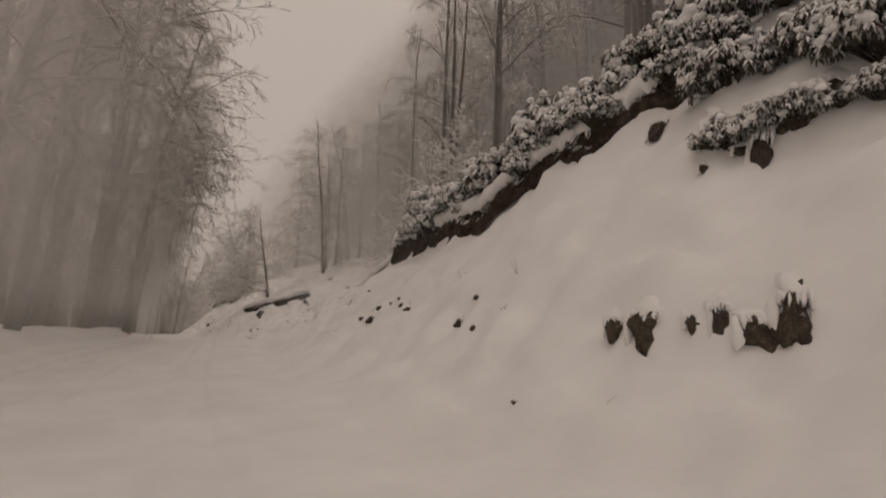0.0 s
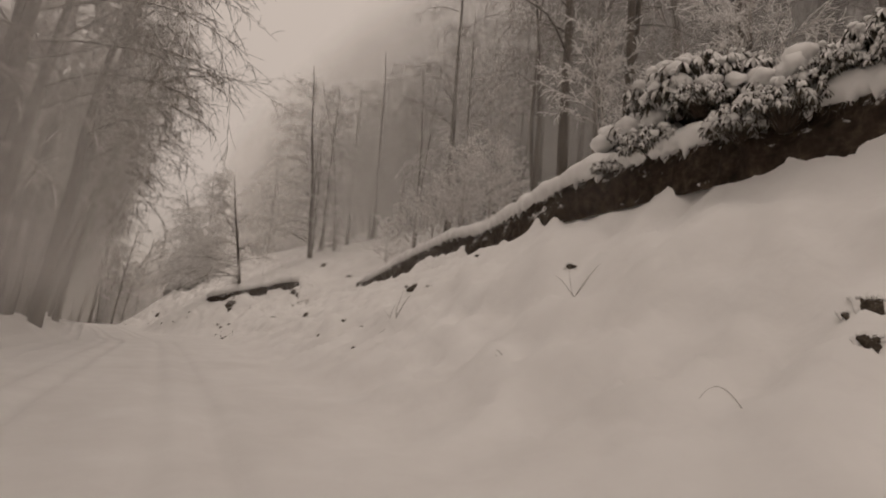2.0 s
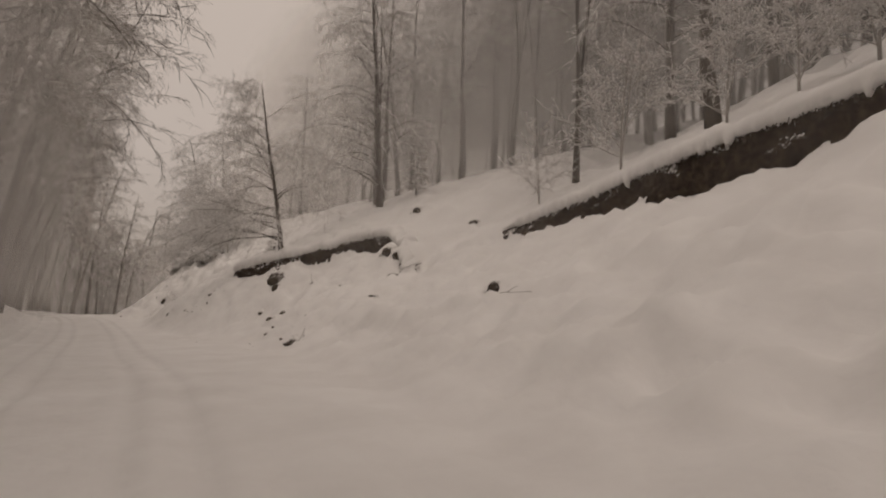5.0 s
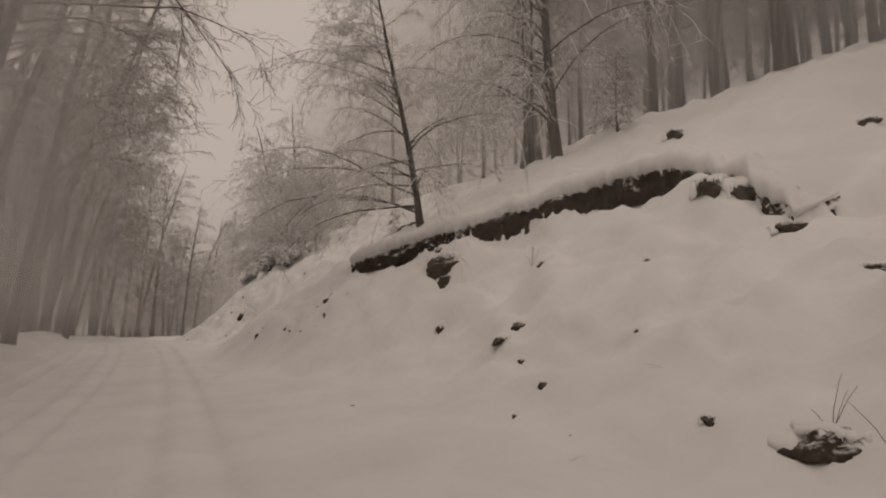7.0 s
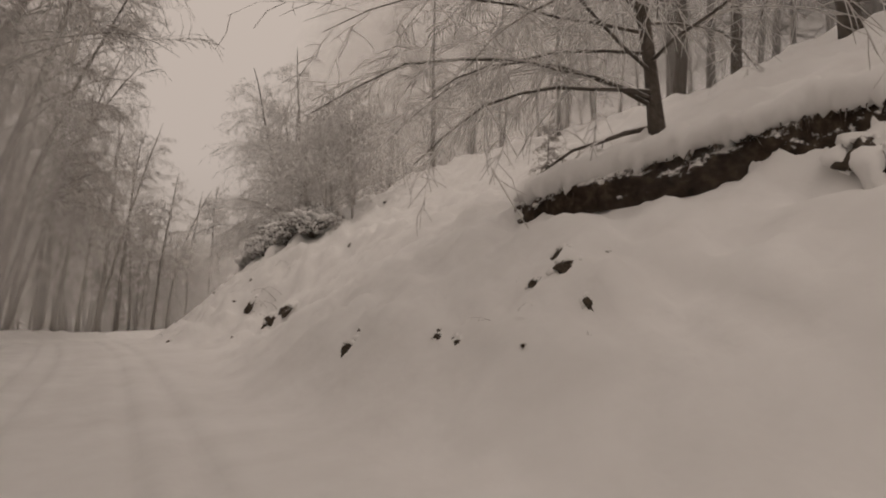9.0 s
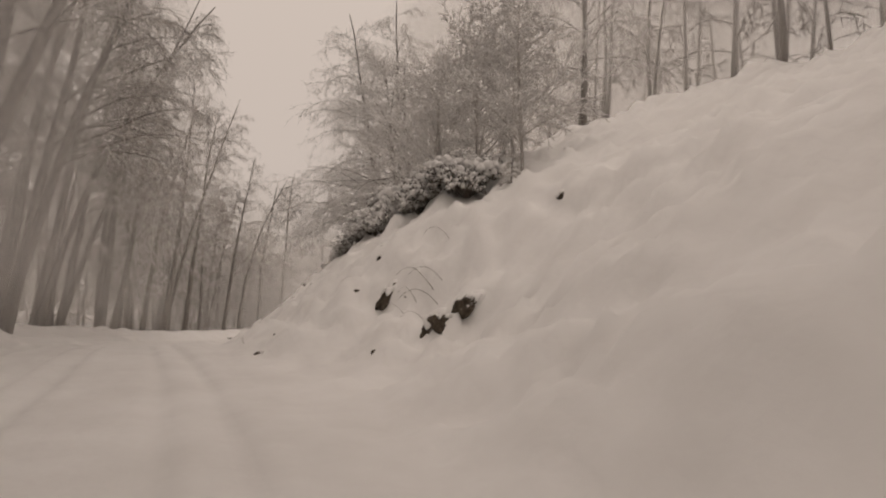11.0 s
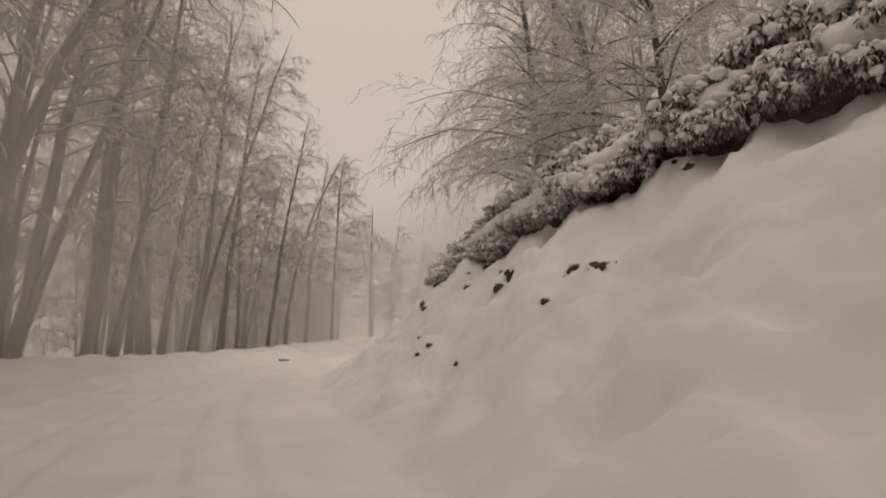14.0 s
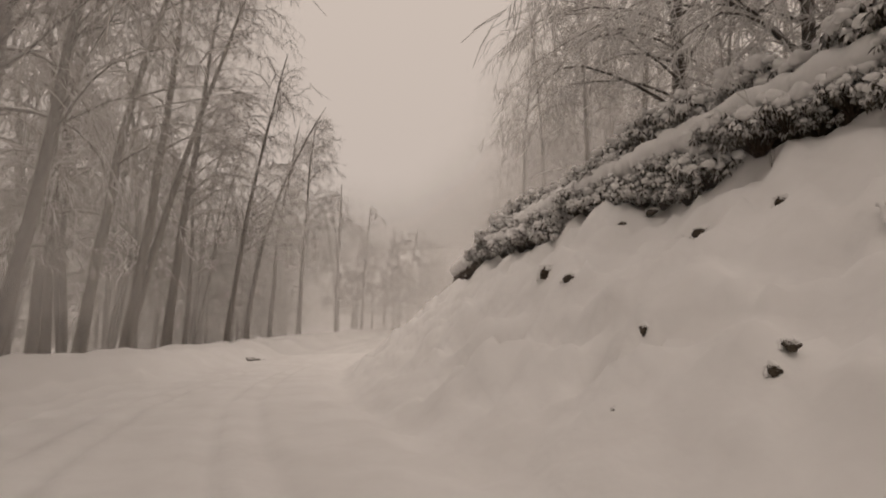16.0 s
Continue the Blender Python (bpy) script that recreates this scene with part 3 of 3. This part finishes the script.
near_models = [
    make_tree("hillside_tree", 21, 10.5, 0.14, 0.07, 46, 5.2, 0.24, rise=0.26, subs=13, twigs=9, toward=math.pi, twig_size=0.009, frost=LADEN, thick=0.32, twig_long=0.15),
    make_tree("hillside_tree", 22, 19, 0.24, 0.14, 44, 6.0, 0.36, rise=0.34, subs=11, twigs=8, toward=math.pi, twig_size=0.010, thick=0.26, twig_long=0.18, frost=LADEN),
    make_tree("hillside_tree", 23, 19, 0.22, 0.36, 18, 4.4, 0.26, rise=0.5, subs=9, twigs=7, twig_size=0.010, thick=0.28),
    make_tree("hillside_tree", 24, 17, 0.17, 0.34, 16, 3.8, 0.24, rise=0.5, subs=9, twigs=7, twig_size=0.010, thick=0.28, forks=2),
    make_tree("hillside_tree", 25, 21, 0.26, 0.24, 34, 6.5, 0.34, rise=0.45, subs=11, twigs=9, twig_size=0.014, thick=0.26, twig_long=0.18, frost=LADEN),
]
# x, y, kind, turn, size, lean
NEAR = (
    (18.3, 65.5, 0, 0, 1.05, -9), (24.5, 64.1, 1, 10, 1.0, -3), (26.3, 67.8, 3, 30, 0.9, -7), (31.9, 64.5, 2, 70, 1.15, -2), (40.2, 61.3, 2, 10, 1.15, -4), (30.6, 57.7, 3, 110, 0.9, -5),
    (36.6, 66.0, 4, 40, 1.0, -2), (34.2, 58.8, 3, 250, 1.0, -3), (44.0, 60.0, 2, 200, 1.1, -3), (29.0, 71.5, 4, 130, 1.0, -3), (34.0, 74.5, 4, 220, 1.05, -2),
    (30.4, 92.0, 4, 80, 0.85, -4), (23.6, 105.2, 1, -10, 0.85, -3), (23.6, 102.0, 0, 15, 1.2, -3), (22.8, 98.0, 0, -20, 1.0, -5), (26.4, 107.2, 4, 10, 0.9, -5), 
    (15.4, 18.9, 2, 0, 1.0, 0), (14.9, 22.0, 3, 40, 0.9, -3), (18.1, 12.7, 3, 200, 1.0, -2), (16.9, 25.9, 2, 250, 0.95, -3), (27.9, 35.1, 2, 90, 1.1, -3),
    (20.9, 31.0, 3, 150, 0.9, -2), (23.9, 41.3, 2, 300, 1.15, -2), (28.6, 45.5, 4, 20, 0.9, -2), (26.9, 49.5, 3, 60, 1.0, -3), (14.4, 8.5, 3, 80, 1.0, -2), (15.8, 4.8, 2, 10, 1.0, -2))
for x, y, which, turn, size, tip in NEAR:
    plant(near_models[which], x, y, turn, size, (0, tip), label=RIGHT_LABEL, group="trees above the bank", category="tree")
young = [make_tree("young_tree", 31 + k, 3.0, 0.03, 0.08, 24, 1.6, 0.08, rise=0.60, subs=10, twigs=7, twig_size=0.010, forks=2, bark=BEECH, frost=LADEN, twig_long=0.09) for k in range(2)]
for k, (u, y) in enumerate(((10.3, 18.0), (10.6, 22.2), (13.0, 31.2), (13.1, 33.9), (14.1, 35.4), (13.8, 37.5), (15.6, 34.8), (16.2, 33.9), (15.2, 36.2), (14.5, 39.7), (10.4, 84.0), (9.6, 85.5), (10.6, 87.1), (9.8, 88.6), (11.4, 85.9), (10.6, 90.7), (12.0, 93.8), (11.5, 97.9), (10.9, 103.1), (15.8, 44.5), (16.6, 49.7))):
    plant(young[k % 2], lane(y) + u, y, 70 * k, (1.15 if y < 80 else 1.7) + 0.4 * rng.random(), label="young bare tree thick with rime on the bank's crest", group="young trees on the crest", category="tree")
spruce = make_tree("young_spruce", 50, 3.6, 0.05, 0.10, 44, 1.1, 0.22, rise=-0.05, subs=8, twigs=6, twig_size=0.022, frost=RIME, thick=0.3, twig_long=0.07)
for x, y, size in ((26.0, 62.0, 1.0), (19.0, 69.2, 0.4), (18.8, 82.5, 0.35)):
    plant(spruce, x, y, 40, size, label="small spruce bowed down with snow among the beeches", group="small spruces", category="tree")
retire(spruce)
for model in road_models + wood_models + near_models + young:
    retire(model)

# ---- evergreen shrubs ----
def lump(rng, centre, rx, ry, rz, rings=5, sides=8):
    """A soft uneven dollop."""
    v, f = [], []
    wob = rng.random(3) * 6
    for a in range(rings + 1):
        th = math.pi * a / rings
        for b in range(sides):
            ph = 2 * math.pi * b / sides
            k = 1 + 0.22 * math.sin(3 * ph + wob[0]) * math.sin(th) + 0.15 * math.sin(2 * ph + wob[1] + 2 * th)
            v.append((centre[0] + rx * k * math.sin(th) * math.cos(ph), centre[1] + ry * k * math.sin(th) * math.sin(ph), centre[2] + rz * math.cos(th) * (1 if th < 1.6 else 0.6)))
    for a in range(rings):
        for b in range(sides):
            c = (b + 1) % sides
            f.append((a * sides + b, (a + 1) * sides + b, (a + 1) * sides + c, a * sides + c))
    return v, f


def make_shrub(seed, wide, tall, heads, load, big=1.0):
    rng = np.random.default_rng(seed)
    thing = new("evergreen_shrub")
    stems, leaf_v, leaf_f, snow_v, snow_f = Tubes(), [], [], [], []
    for k in range(heads):
        turn, out = rng.random() * 2 * math.pi, math.sqrt(rng.random())
        tip = np.array([wide * out * math.cos(turn), wide * out * math.sin(turn), tall * (0.25 + 0.75 * rng.random() * (1.1 - 0.6 * out))])
        foot = np.array([0.15 * tip[0], 0.15 * tip[1], -0.1])
        mid = (foot + tip) / 2 + np.array([0, 0, 0.12])
        stems.add([foot, mid, tip], [0.016, 0.011, 0.006], 4)
        for j in range(11):
            a = 2 * math.pi * j / 11 + rng.normal(0, 0.2)
            long, half = 0.15 + 0.13 * rng.random(), 0.022 + 0.014 * rng.random()
            droop = -0.7 - 1.6 * rng.random()
            o = np.array([math.cos(a), math.sin(a), droop])
            o /= np.linalg.norm(o)
            s = np.array([-math.sin(a), math.cos(a), 0.0])
            up = np.cross(o, s) * (1 if np.cross(o, s)[2] > 0 else -1)
            b = len(leaf_v)
            for along, across, raise_ in ((0, 0, 0), (0.45, -1, 0.01), (0.45, 0, 0.0), (0.45, 1, 0.01), (0.8, -0.7, 0.0), (0.8, 0, -0.012), (0.8, 0.7, 0.0), (1.0, 0, -0.03)):
                leaf_v.append(tuple(tip + o * long * along + s * half * across + up * raise_))
            leaf_f += [(b, b + 1, b + 2), (b, b + 2, b + 3), (b + 1, b + 4, b + 5, b + 2), (b + 2, b + 5, b + 6, b + 3), (b + 4, b + 7, b + 5), (b + 5, b + 7, b + 6)]
        if rng.random() < 0.75 * load:
            r = big * (0.035 + 0.13 * rng.random() ** 2.0)
            v, f = lump(rng, tip + np.array([0.4 * r * math.cos(turn), 0.4 * r * math.sin(turn), 0.02]), r * 1.1, r * 1.05, r * 0.9, 6, 9)
            v = [tuple(np.array(q) * 1.0 + 0.35 * r * np.array(noise.noise_vector(Vector(q) * (0.9 / r)))) for q in v]
            b = len(snow_v)
            snow_v += v
            snow_f += [tuple(b + i for i in q) for q in f]
    tagged(mesh_object("stem", stems.verts, stems.faces, ROOT, thing), kind="stuff")
    tagged(mesh_object("foliage", leaf_v, leaf_f, LEAF, thing, "narrow drooping dark leaves"), kind="stuff")
    tagged(mesh_object("snow_load", snow_v, snow_f, SNOW, thing, "dollops of fresh snow on the leaf tips"), kind="stuff")
    return thing


shrubs = [make_shrub(40, 0.75, 0.85, 110, 0.55, 0.75), make_shrub(41, 0.95, 1.1, 150, 0.5, 0.8), make_shrub(44, 0.65, 0.7, 90, 0.65, 0.9), make_shrub(42, 0.8, 0.7, 90, 1.0, 1.5), make_shrub(43, 0.9, 0.9, 110, 0.9, 1.3), make_shrub(45, 0.9, 1.1, 170, 0.8, 0.7), make_shrub(46, 1.0, 1.0, 170, 0.85, 0.8)]
rng = np.random.default_rng(8)
SHRUB_LABEL = "evergreen shrub with drooping leaves under dollops of snow"


def hedge(y0, y1, gap, rows, models):
    """Rows of: metres uphill of the earth step, size of the shrubs, how deep they stand."""
    y = y0
    while y < y1:
        u2 = bank(y)[3]
        for off, size, sink in rows:
            q = y + rng.normal(0, 0.25)
            plant(shrubs[models[int(rng.integers(len(models)))]], float(lane(q)) + float(bank(q)[3]) + off + rng.normal(0, 0.15), q, 360 * rng.random(), size * (0.75 + 0.5 * rng.random()), sink=sink, label=SHRUB_LABEL, group="shrubs along the crest", category="shrub")
        y += gap * (0.7 + 0.6 * rng.random())


hedge(1.0, 10.5, 0.75, ((0.12, 0.62, -0.5), (0.8, 1.1, 0.0), (1.7, 1.3, 0.0)), (3, 5, 5, 6, 6))
hedge(1.0, 5.0, 0.7, ((-0.9, 0.75, 0.1), (-1.6, 0.5, 0.1)), (5, 6))
hedge(10.5, 20.0, 0.85, ((0.12, 0.6, -0.5), (1.0, 1.15, 0.0)), (3, 5, 6, 6))
hedge(84.5, 114.0, 0.52, ((-0.12, 0.72, -0.05), (0.0, 0.62, -0.3), (1.0, 0.9, -0.1)), (0, 1, 4, 6))
for model in shrubs:
    retire(model)


# ---- stones, clods and dark holes in the snow ----
def knobbly(v, centre, amount, scale, seed):
    """Pushes points in and out from a centre."""
    c = np.array(centre)
    return [tuple(c + (np.array(p) - c) * (1 + amount * noise.fractal(Vector((p[0] * scale + seed, p[1] * scale, p[2] * scale)), 1.0, 2.0, 4))) for p in v]


def make_clod(seed):
    """A dark lump for a stone or a shaded hollow in the slope (x runs up it, z out of it), framed by overhanging snow.
    """
    rng = np.random.default_rng(seed)
    thing = new("earth_clod")
    v, f = lump(rng, (0, 0, -0.04), 0.60, 0.50, 0.26, 14, 20)
    mesh_object("clod", knobbly(v, (0, 0, -0.1), 0.40, 3.4, seed), f, STONE, thing)
    v, f = [], []

    def heap(centre, radii, amount, scale, rings=9, sides=14):
        q, g = lump(rng, centre, *radii, rings, sides)
        n = len(v)
        v.extend(knobbly(q, centre, amount, scale, seed + n * 0.37))
        f.extend(tuple(n + i for i in p) for p in g)

    heap((0.60, 0.03 * (-1) ** seed, -0.14), (0.42, 0.62, 0.30), 0.15, 1.8, 12, 18)
    for k in range(6):
        reach = 0.10 + 0.16 * rng.random()
        heap((0.40 - 0.5 * reach + 0.1 * rng.random(), -0.45 + 0.18 * k + rng.normal(0, 0.03), 0.13), (reach, 0.055 + 0.06 * rng.random(), 0.12), 0.35, 4.0, 6, 8)
    heap((0.12 * rng.normal(), (0.54 + 0.05 * rng.random()), -0.10), (0.55, 0.22, 0.20), 0.2, 2.0)
    tagged(mesh_object("snow_cap", v, f, SNOW, thing, "soft mound of snow overhanging the stone"), kind="stuff")
    fringe = Tubes()
    for _ in range(8):
        fringe.add(sprig(rng, (0.30 + 0.1 * rng.random(), rng.uniform(-0.40, 0.40), 0.16), (-1, rng.normal(0, 0.2), 0.1), 0.15 + 0.25 * rng.random(), 3, 0.2, 0.15), (0.022, 0.018, 0.012, 0.005), 4)
    tagged(mesh_object("fringe", fringe.verts, fringe.faces, ROOT, thing, "frozen rootlets under the snow's edge"), kind="stuff")
    return thing


clods = [make_clod(60 + k) for k in range(6)]


def strew(group, rows):
    """Rows of: metres right of the lane's line, y, width and height of the dark face."""
    for k, (u, y, w, h) in enumerate(rows):
        x = float(lane(y)) + u
        slope = math.degrees(math.atan((snow_height(u + 0.4, y) - snow_height(u - 0.4, y)) / 0.8))
        m = pose(x, y, snow_height(u, y) + 0.02 * h, 0, -slope - 8, 22 + 14 * math.sin(7 * k)) @ Matrix.Diagonal((0.6 * h + 0.35 * w, 1.05 * w, 0.45 * (w + h), 1))
        tagged(copy_thing(clods[k % 6], m), "dark lump for a stone, clod or hole under snow" if w > 0.12 else "small dark stone poking through the snow", "stone", group)


for group, rows in STONES.items():
    strew(group, rows)
for model in clods:
    retire(model)


# ---- dry stems and fallen twigs ----
def make_stem(seed, kind):
    rng = np.random.default_rng(seed)
    thing = new("dry_stem")
    t = Tubes()
    for k in range({"arch": 1, "tuft": 4, "fallen": 2}[kind]):
        if kind == "arch":
            line = sprig(rng, (0, 0, -0.05), (0.1, 0.7, 1), 1.0, 9, 0.42, 0.07)
        elif kind == "tuft":
            line = sprig(rng, (0, 0, -0.05), (rng.normal(0, 0.4), rng.normal(0, 0.5), 1), 0.6 + 0.4 * rng.random(), 6, 0.08, 0.10)
        else:
            line = sprig(rng, (0.02 * k, 0.25 * k, 0.01), (-0.1, 1 - 0.4 * k, 0.12 + 0.2 * k), 1.0 - 0.6 * k, 6, 0.10, 0.10)
        t.add(line, np.linspace(0.007, 0.0025, len(line)), 5)
    mesh_object("stem", t.verts, t.faces, ROOT, thing)
    return thing


stems = {kind: [make_stem(70 + 3 * n + k, kind) for k in range(2)] for n, kind in enumerate(("arch", "tuft", "fallen"))}


def scatter_stems(rows):
    for k, (kind, u, y, size, turn) in enumerate(rows):
        m = pose(float(lane(y)) + u, y, snow_height(u, y), 0, 0, turn) @ Matrix.Scale(size, 4)
        tagged(copy_thing(stems[kind][k % 2], m), {"arch": "thin dry stem arched over under snow", "tuft": "dry stalks standing out of the snow", "fallen": "thin fallen twig lying on the snow"}[kind], "twig", "dry stems on the bank")


scatter_stems((
    ('arch', 3.81, 3.45, 0.25, 195), ('tuft', 5.89, 7.62, 0.4, 121), ('tuft', 6.10, 10.25, 0.31, 158), ('tuft', 5.58, 12.20, 0.38, 37),
    ('fallen', 5.86, 12.62, 0.25, 148), ('arch', 4.19, 15.12, 0.53, 74), ('tuft', 5.35, 18.20, 0.63, 0), ('fallen', 4.27, 18.60, 0.61, 111),
    ('arch', 4.69, 24.69, 0.68, 259), ('tuft', 5.21, 24.55, 0.85, 296), ('tuft', 5.16, 24.85, 0.46, 333), ('fallen', 5.05, 27.69, 0.25, 222),
    ('tuft', 8.57, 28.62, 0.67, 84), ('arch', 10.09, 30.17, 0.81, 47), ('arch', 9.59, 31.18, 0.97, 10), ('arch', 6.49, 32.38, 0.59, 40),
    ('fallen', 7.01, 41.34, 0.93, 185), ('fallen', 5.69, 46.49, 0.33, 114),
))
scatter_stems((
    ('tuft', 4.70, 48.61, 0.51, 77), ('tuft', 5.12, 49.21, 0.57, 232), ('fallen', 3.62, 50.93, 0.25, 269), ('fallen', 5.45, 51.18, 0.25, 20),
    ('tuft', 8.18, 57.22, 0.68, 306), ('arch', 9.21, 60.21, 1.19, 343), ('fallen', 4.17, 63.11, 0.31, 131), ('fallen', 4.05, 64.03, 0.25, 94),
    ('arch', 4.09, 64.21, 0.25, 205), ('fallen', 4.08, 64.79, 0.33, 57), ('fallen', 3.45, 67.95, 0.47, 168), ('arch', 5.76, 80.94, 1.25, 80),
    ('arch', 5.73, 81.27, 1.35, 100), ('arch', 5.95, 81.15, 1.1, 60), ('arch', 5.46, 81.61, 1.0, 120), ('arch', 5.35, 80.9, 0.8, 95),
    ('arch', 5.08, 81.47, 0.7, 85), ('tuft', 6.07, 85.24, 0.28, 141),
))
scatter_stems((
    ('arch', 6.59, 81.94, 1.3, 20), ('tuft', 2.30, 86.2, 0.42, 104), ('arch', 8.42, 93.14, 0.41, 215), ('tuft', 8.21, 94.02, 0.25, 289),
    ('fallen', 5.16, 96.76, 0.28, 252), ('tuft', 8.57, 100.82, 0.56, 3), ('fallen', 6.76, 101.28, 0.34, 326),
))
for kind in stems:
    for model in stems[kind]:
        retire(model)


# ---- haze among the trees, put into half-transparent sheets ----
def haze_sheet_material(name, thin, thick, across, pale, foot=0.0):
    """A half-transparent haze colour. across: how dense the sheet is from its one end to the other; pale: its tone."""
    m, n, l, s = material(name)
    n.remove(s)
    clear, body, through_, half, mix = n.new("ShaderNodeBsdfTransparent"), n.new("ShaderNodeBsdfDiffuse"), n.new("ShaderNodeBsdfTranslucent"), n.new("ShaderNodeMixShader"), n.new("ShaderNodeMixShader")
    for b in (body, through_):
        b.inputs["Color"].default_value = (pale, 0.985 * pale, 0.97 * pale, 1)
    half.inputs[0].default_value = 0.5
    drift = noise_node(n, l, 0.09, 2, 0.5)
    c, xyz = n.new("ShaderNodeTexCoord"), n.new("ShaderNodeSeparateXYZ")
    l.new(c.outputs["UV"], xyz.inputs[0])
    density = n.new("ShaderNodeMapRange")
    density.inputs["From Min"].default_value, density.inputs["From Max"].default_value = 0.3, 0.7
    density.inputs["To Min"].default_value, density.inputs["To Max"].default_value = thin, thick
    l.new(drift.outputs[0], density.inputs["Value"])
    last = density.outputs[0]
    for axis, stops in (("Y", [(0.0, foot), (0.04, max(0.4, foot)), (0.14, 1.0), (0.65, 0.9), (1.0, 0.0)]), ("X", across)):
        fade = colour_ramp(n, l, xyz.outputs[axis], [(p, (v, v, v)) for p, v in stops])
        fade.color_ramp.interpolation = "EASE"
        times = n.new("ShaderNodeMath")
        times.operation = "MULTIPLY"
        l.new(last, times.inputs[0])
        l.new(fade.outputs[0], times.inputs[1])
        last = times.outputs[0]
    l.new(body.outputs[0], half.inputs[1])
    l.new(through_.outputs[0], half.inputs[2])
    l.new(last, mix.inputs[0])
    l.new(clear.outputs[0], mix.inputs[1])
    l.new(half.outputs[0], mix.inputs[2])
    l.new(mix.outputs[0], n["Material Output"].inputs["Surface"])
    return m


def haze_sheet(line, mat, lean=0.0):
    """A half-transparent sheet that stands in for haze, along a line of (x, y, height); lean: how far it hangs over the
    road for each metre of height.
    """
    v, f, rows = [], [], 12
    for x, y, tall in line:
        z = float(height(x - lane(y), y)) - 0.2
        v += [(x + lean * tall * k / rows, y, z + tall * k / rows) for k in range(rows + 1)]
    for a in range(len(line) - 1):
        for k in range(rows):
            b = a * (rows + 1) + k
            f.append((b, b + rows + 1, b + rows + 2, b + 1))
    ob = mesh_object("mist", v, f, mat)
    uv = ob.data.uv_layers.new(name="UVMap")
    for loop in ob.data.loops:
        uv.data[loop.index].uv = ((loop.vertex_index // (rows + 1)) / (len(line) - 1), (loop.vertex_index % (rows + 1)) / rows)
    return tagged(ob, "half-transparent sheet standing in for haze among the trees", "mist", "drifts of mist", "stuff")


# Tones differ to put the wood's shade and the open fog's brightness into colour.
VALLEY_HAZE_SHEET = haze_sheet_material("valley_haze_sheet", 0.10, 0.20, [(0.0, 0.0), (0.06, 0.8), (0.12, 1.0), (1.0, 1.0)], 0.90, 0.35)
ROAD_HAZE_SHEET = haze_sheet_material("roadside_haze_sheet", 0.15, 0.24, [(0.0, 1.0), (0.86, 1.0), (1.0, 0.0)], 0.92, 0.3)
BEND_HAZE_SHEET = haze_sheet_material("bend_haze_sheet", 0.10, 0.18, [(0.0, 0.0), (0.3, 1.0), (1.0, 1.0)], 0.80, 0.5)
HILL_HAZE_SHEET = haze_sheet_material("hill_haze_sheet", 0.15, 0.24, [(0.0, 0.0), (0.08, 0.25), (0.22, 1.0), (1.0, 1.0)], 0.68)
OPEN_HAZE_SHEET = haze_sheet_material("open_haze_sheet", 0.14, 0.24, [(0.0, 0.0), (0.08, 0.25), (0.22, 1.0), (1.0, 1.0)], 0.95)
WOOD_HAZE_SHEET = haze_sheet_material("wood_haze_sheet", 0.17, 0.24, [(0.0, 1.0), (0.75, 1.0), (1.0, 0.0)], 0.56, 0.7)
FAR_HAZE_SHEET = haze_sheet_material("far_haze_sheet", 0.18, 0.24, [(0.0, 1.0), (1.0, 1.0)], 0.78, 0.5)


def beside(y, side):
    """Where the road's line lies for a haze sheet at y: past the last bend the wood turns away more slowly than the
    road.
    """
    return float(lane(min(y, 116))) + max(0.0, y - 116) * 0.42 if side < 0 else float(lane(y))


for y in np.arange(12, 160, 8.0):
    haze_sheet([(beside(y, -1) - u, y + 0.15 * u, float(np.interp(u, [3.0, 6, 12], [13, 24, 34]))) for u in np.arange(3.0, 42, 1.0)], VALLEY_HAZE_SHEET if y < 100 else BEND_HAZE_SHEET)
for off in (3.2, 3.7, 4.2):
    haze_sheet([(beside(y, -1) - off, y, 19) for y in np.arange(-10, 124, 2.0)], ROAD_HAZE_SHEET, 0.22)
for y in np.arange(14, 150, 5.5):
    haze_sheet([(beside(y, 1) + u, y - 0.15 * (u - 4), float(np.interp(u, [4, 9, 14, 24], [6, 11, 24, 36]))) for u in np.arange(4.0, 60, 1.2)], HILL_HAZE_SHEET if y < 82 else OPEN_HAZE_SHEET)
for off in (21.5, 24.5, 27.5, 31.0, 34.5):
    haze_sheet([(float(lane(y)) + off, y, 22) for y in np.arange(4, 92, 2.0)], WOOD_HAZE_SHEET)
for y in (132.0, 136.5, 141.0, 146.0, 152.0, 160.0, 170.0):
    haze_sheet([(x, y + 0.1 * (x - 20), 14) for x in np.arange(-30, 90, 3.0)], FAR_HAZE_SHEET)
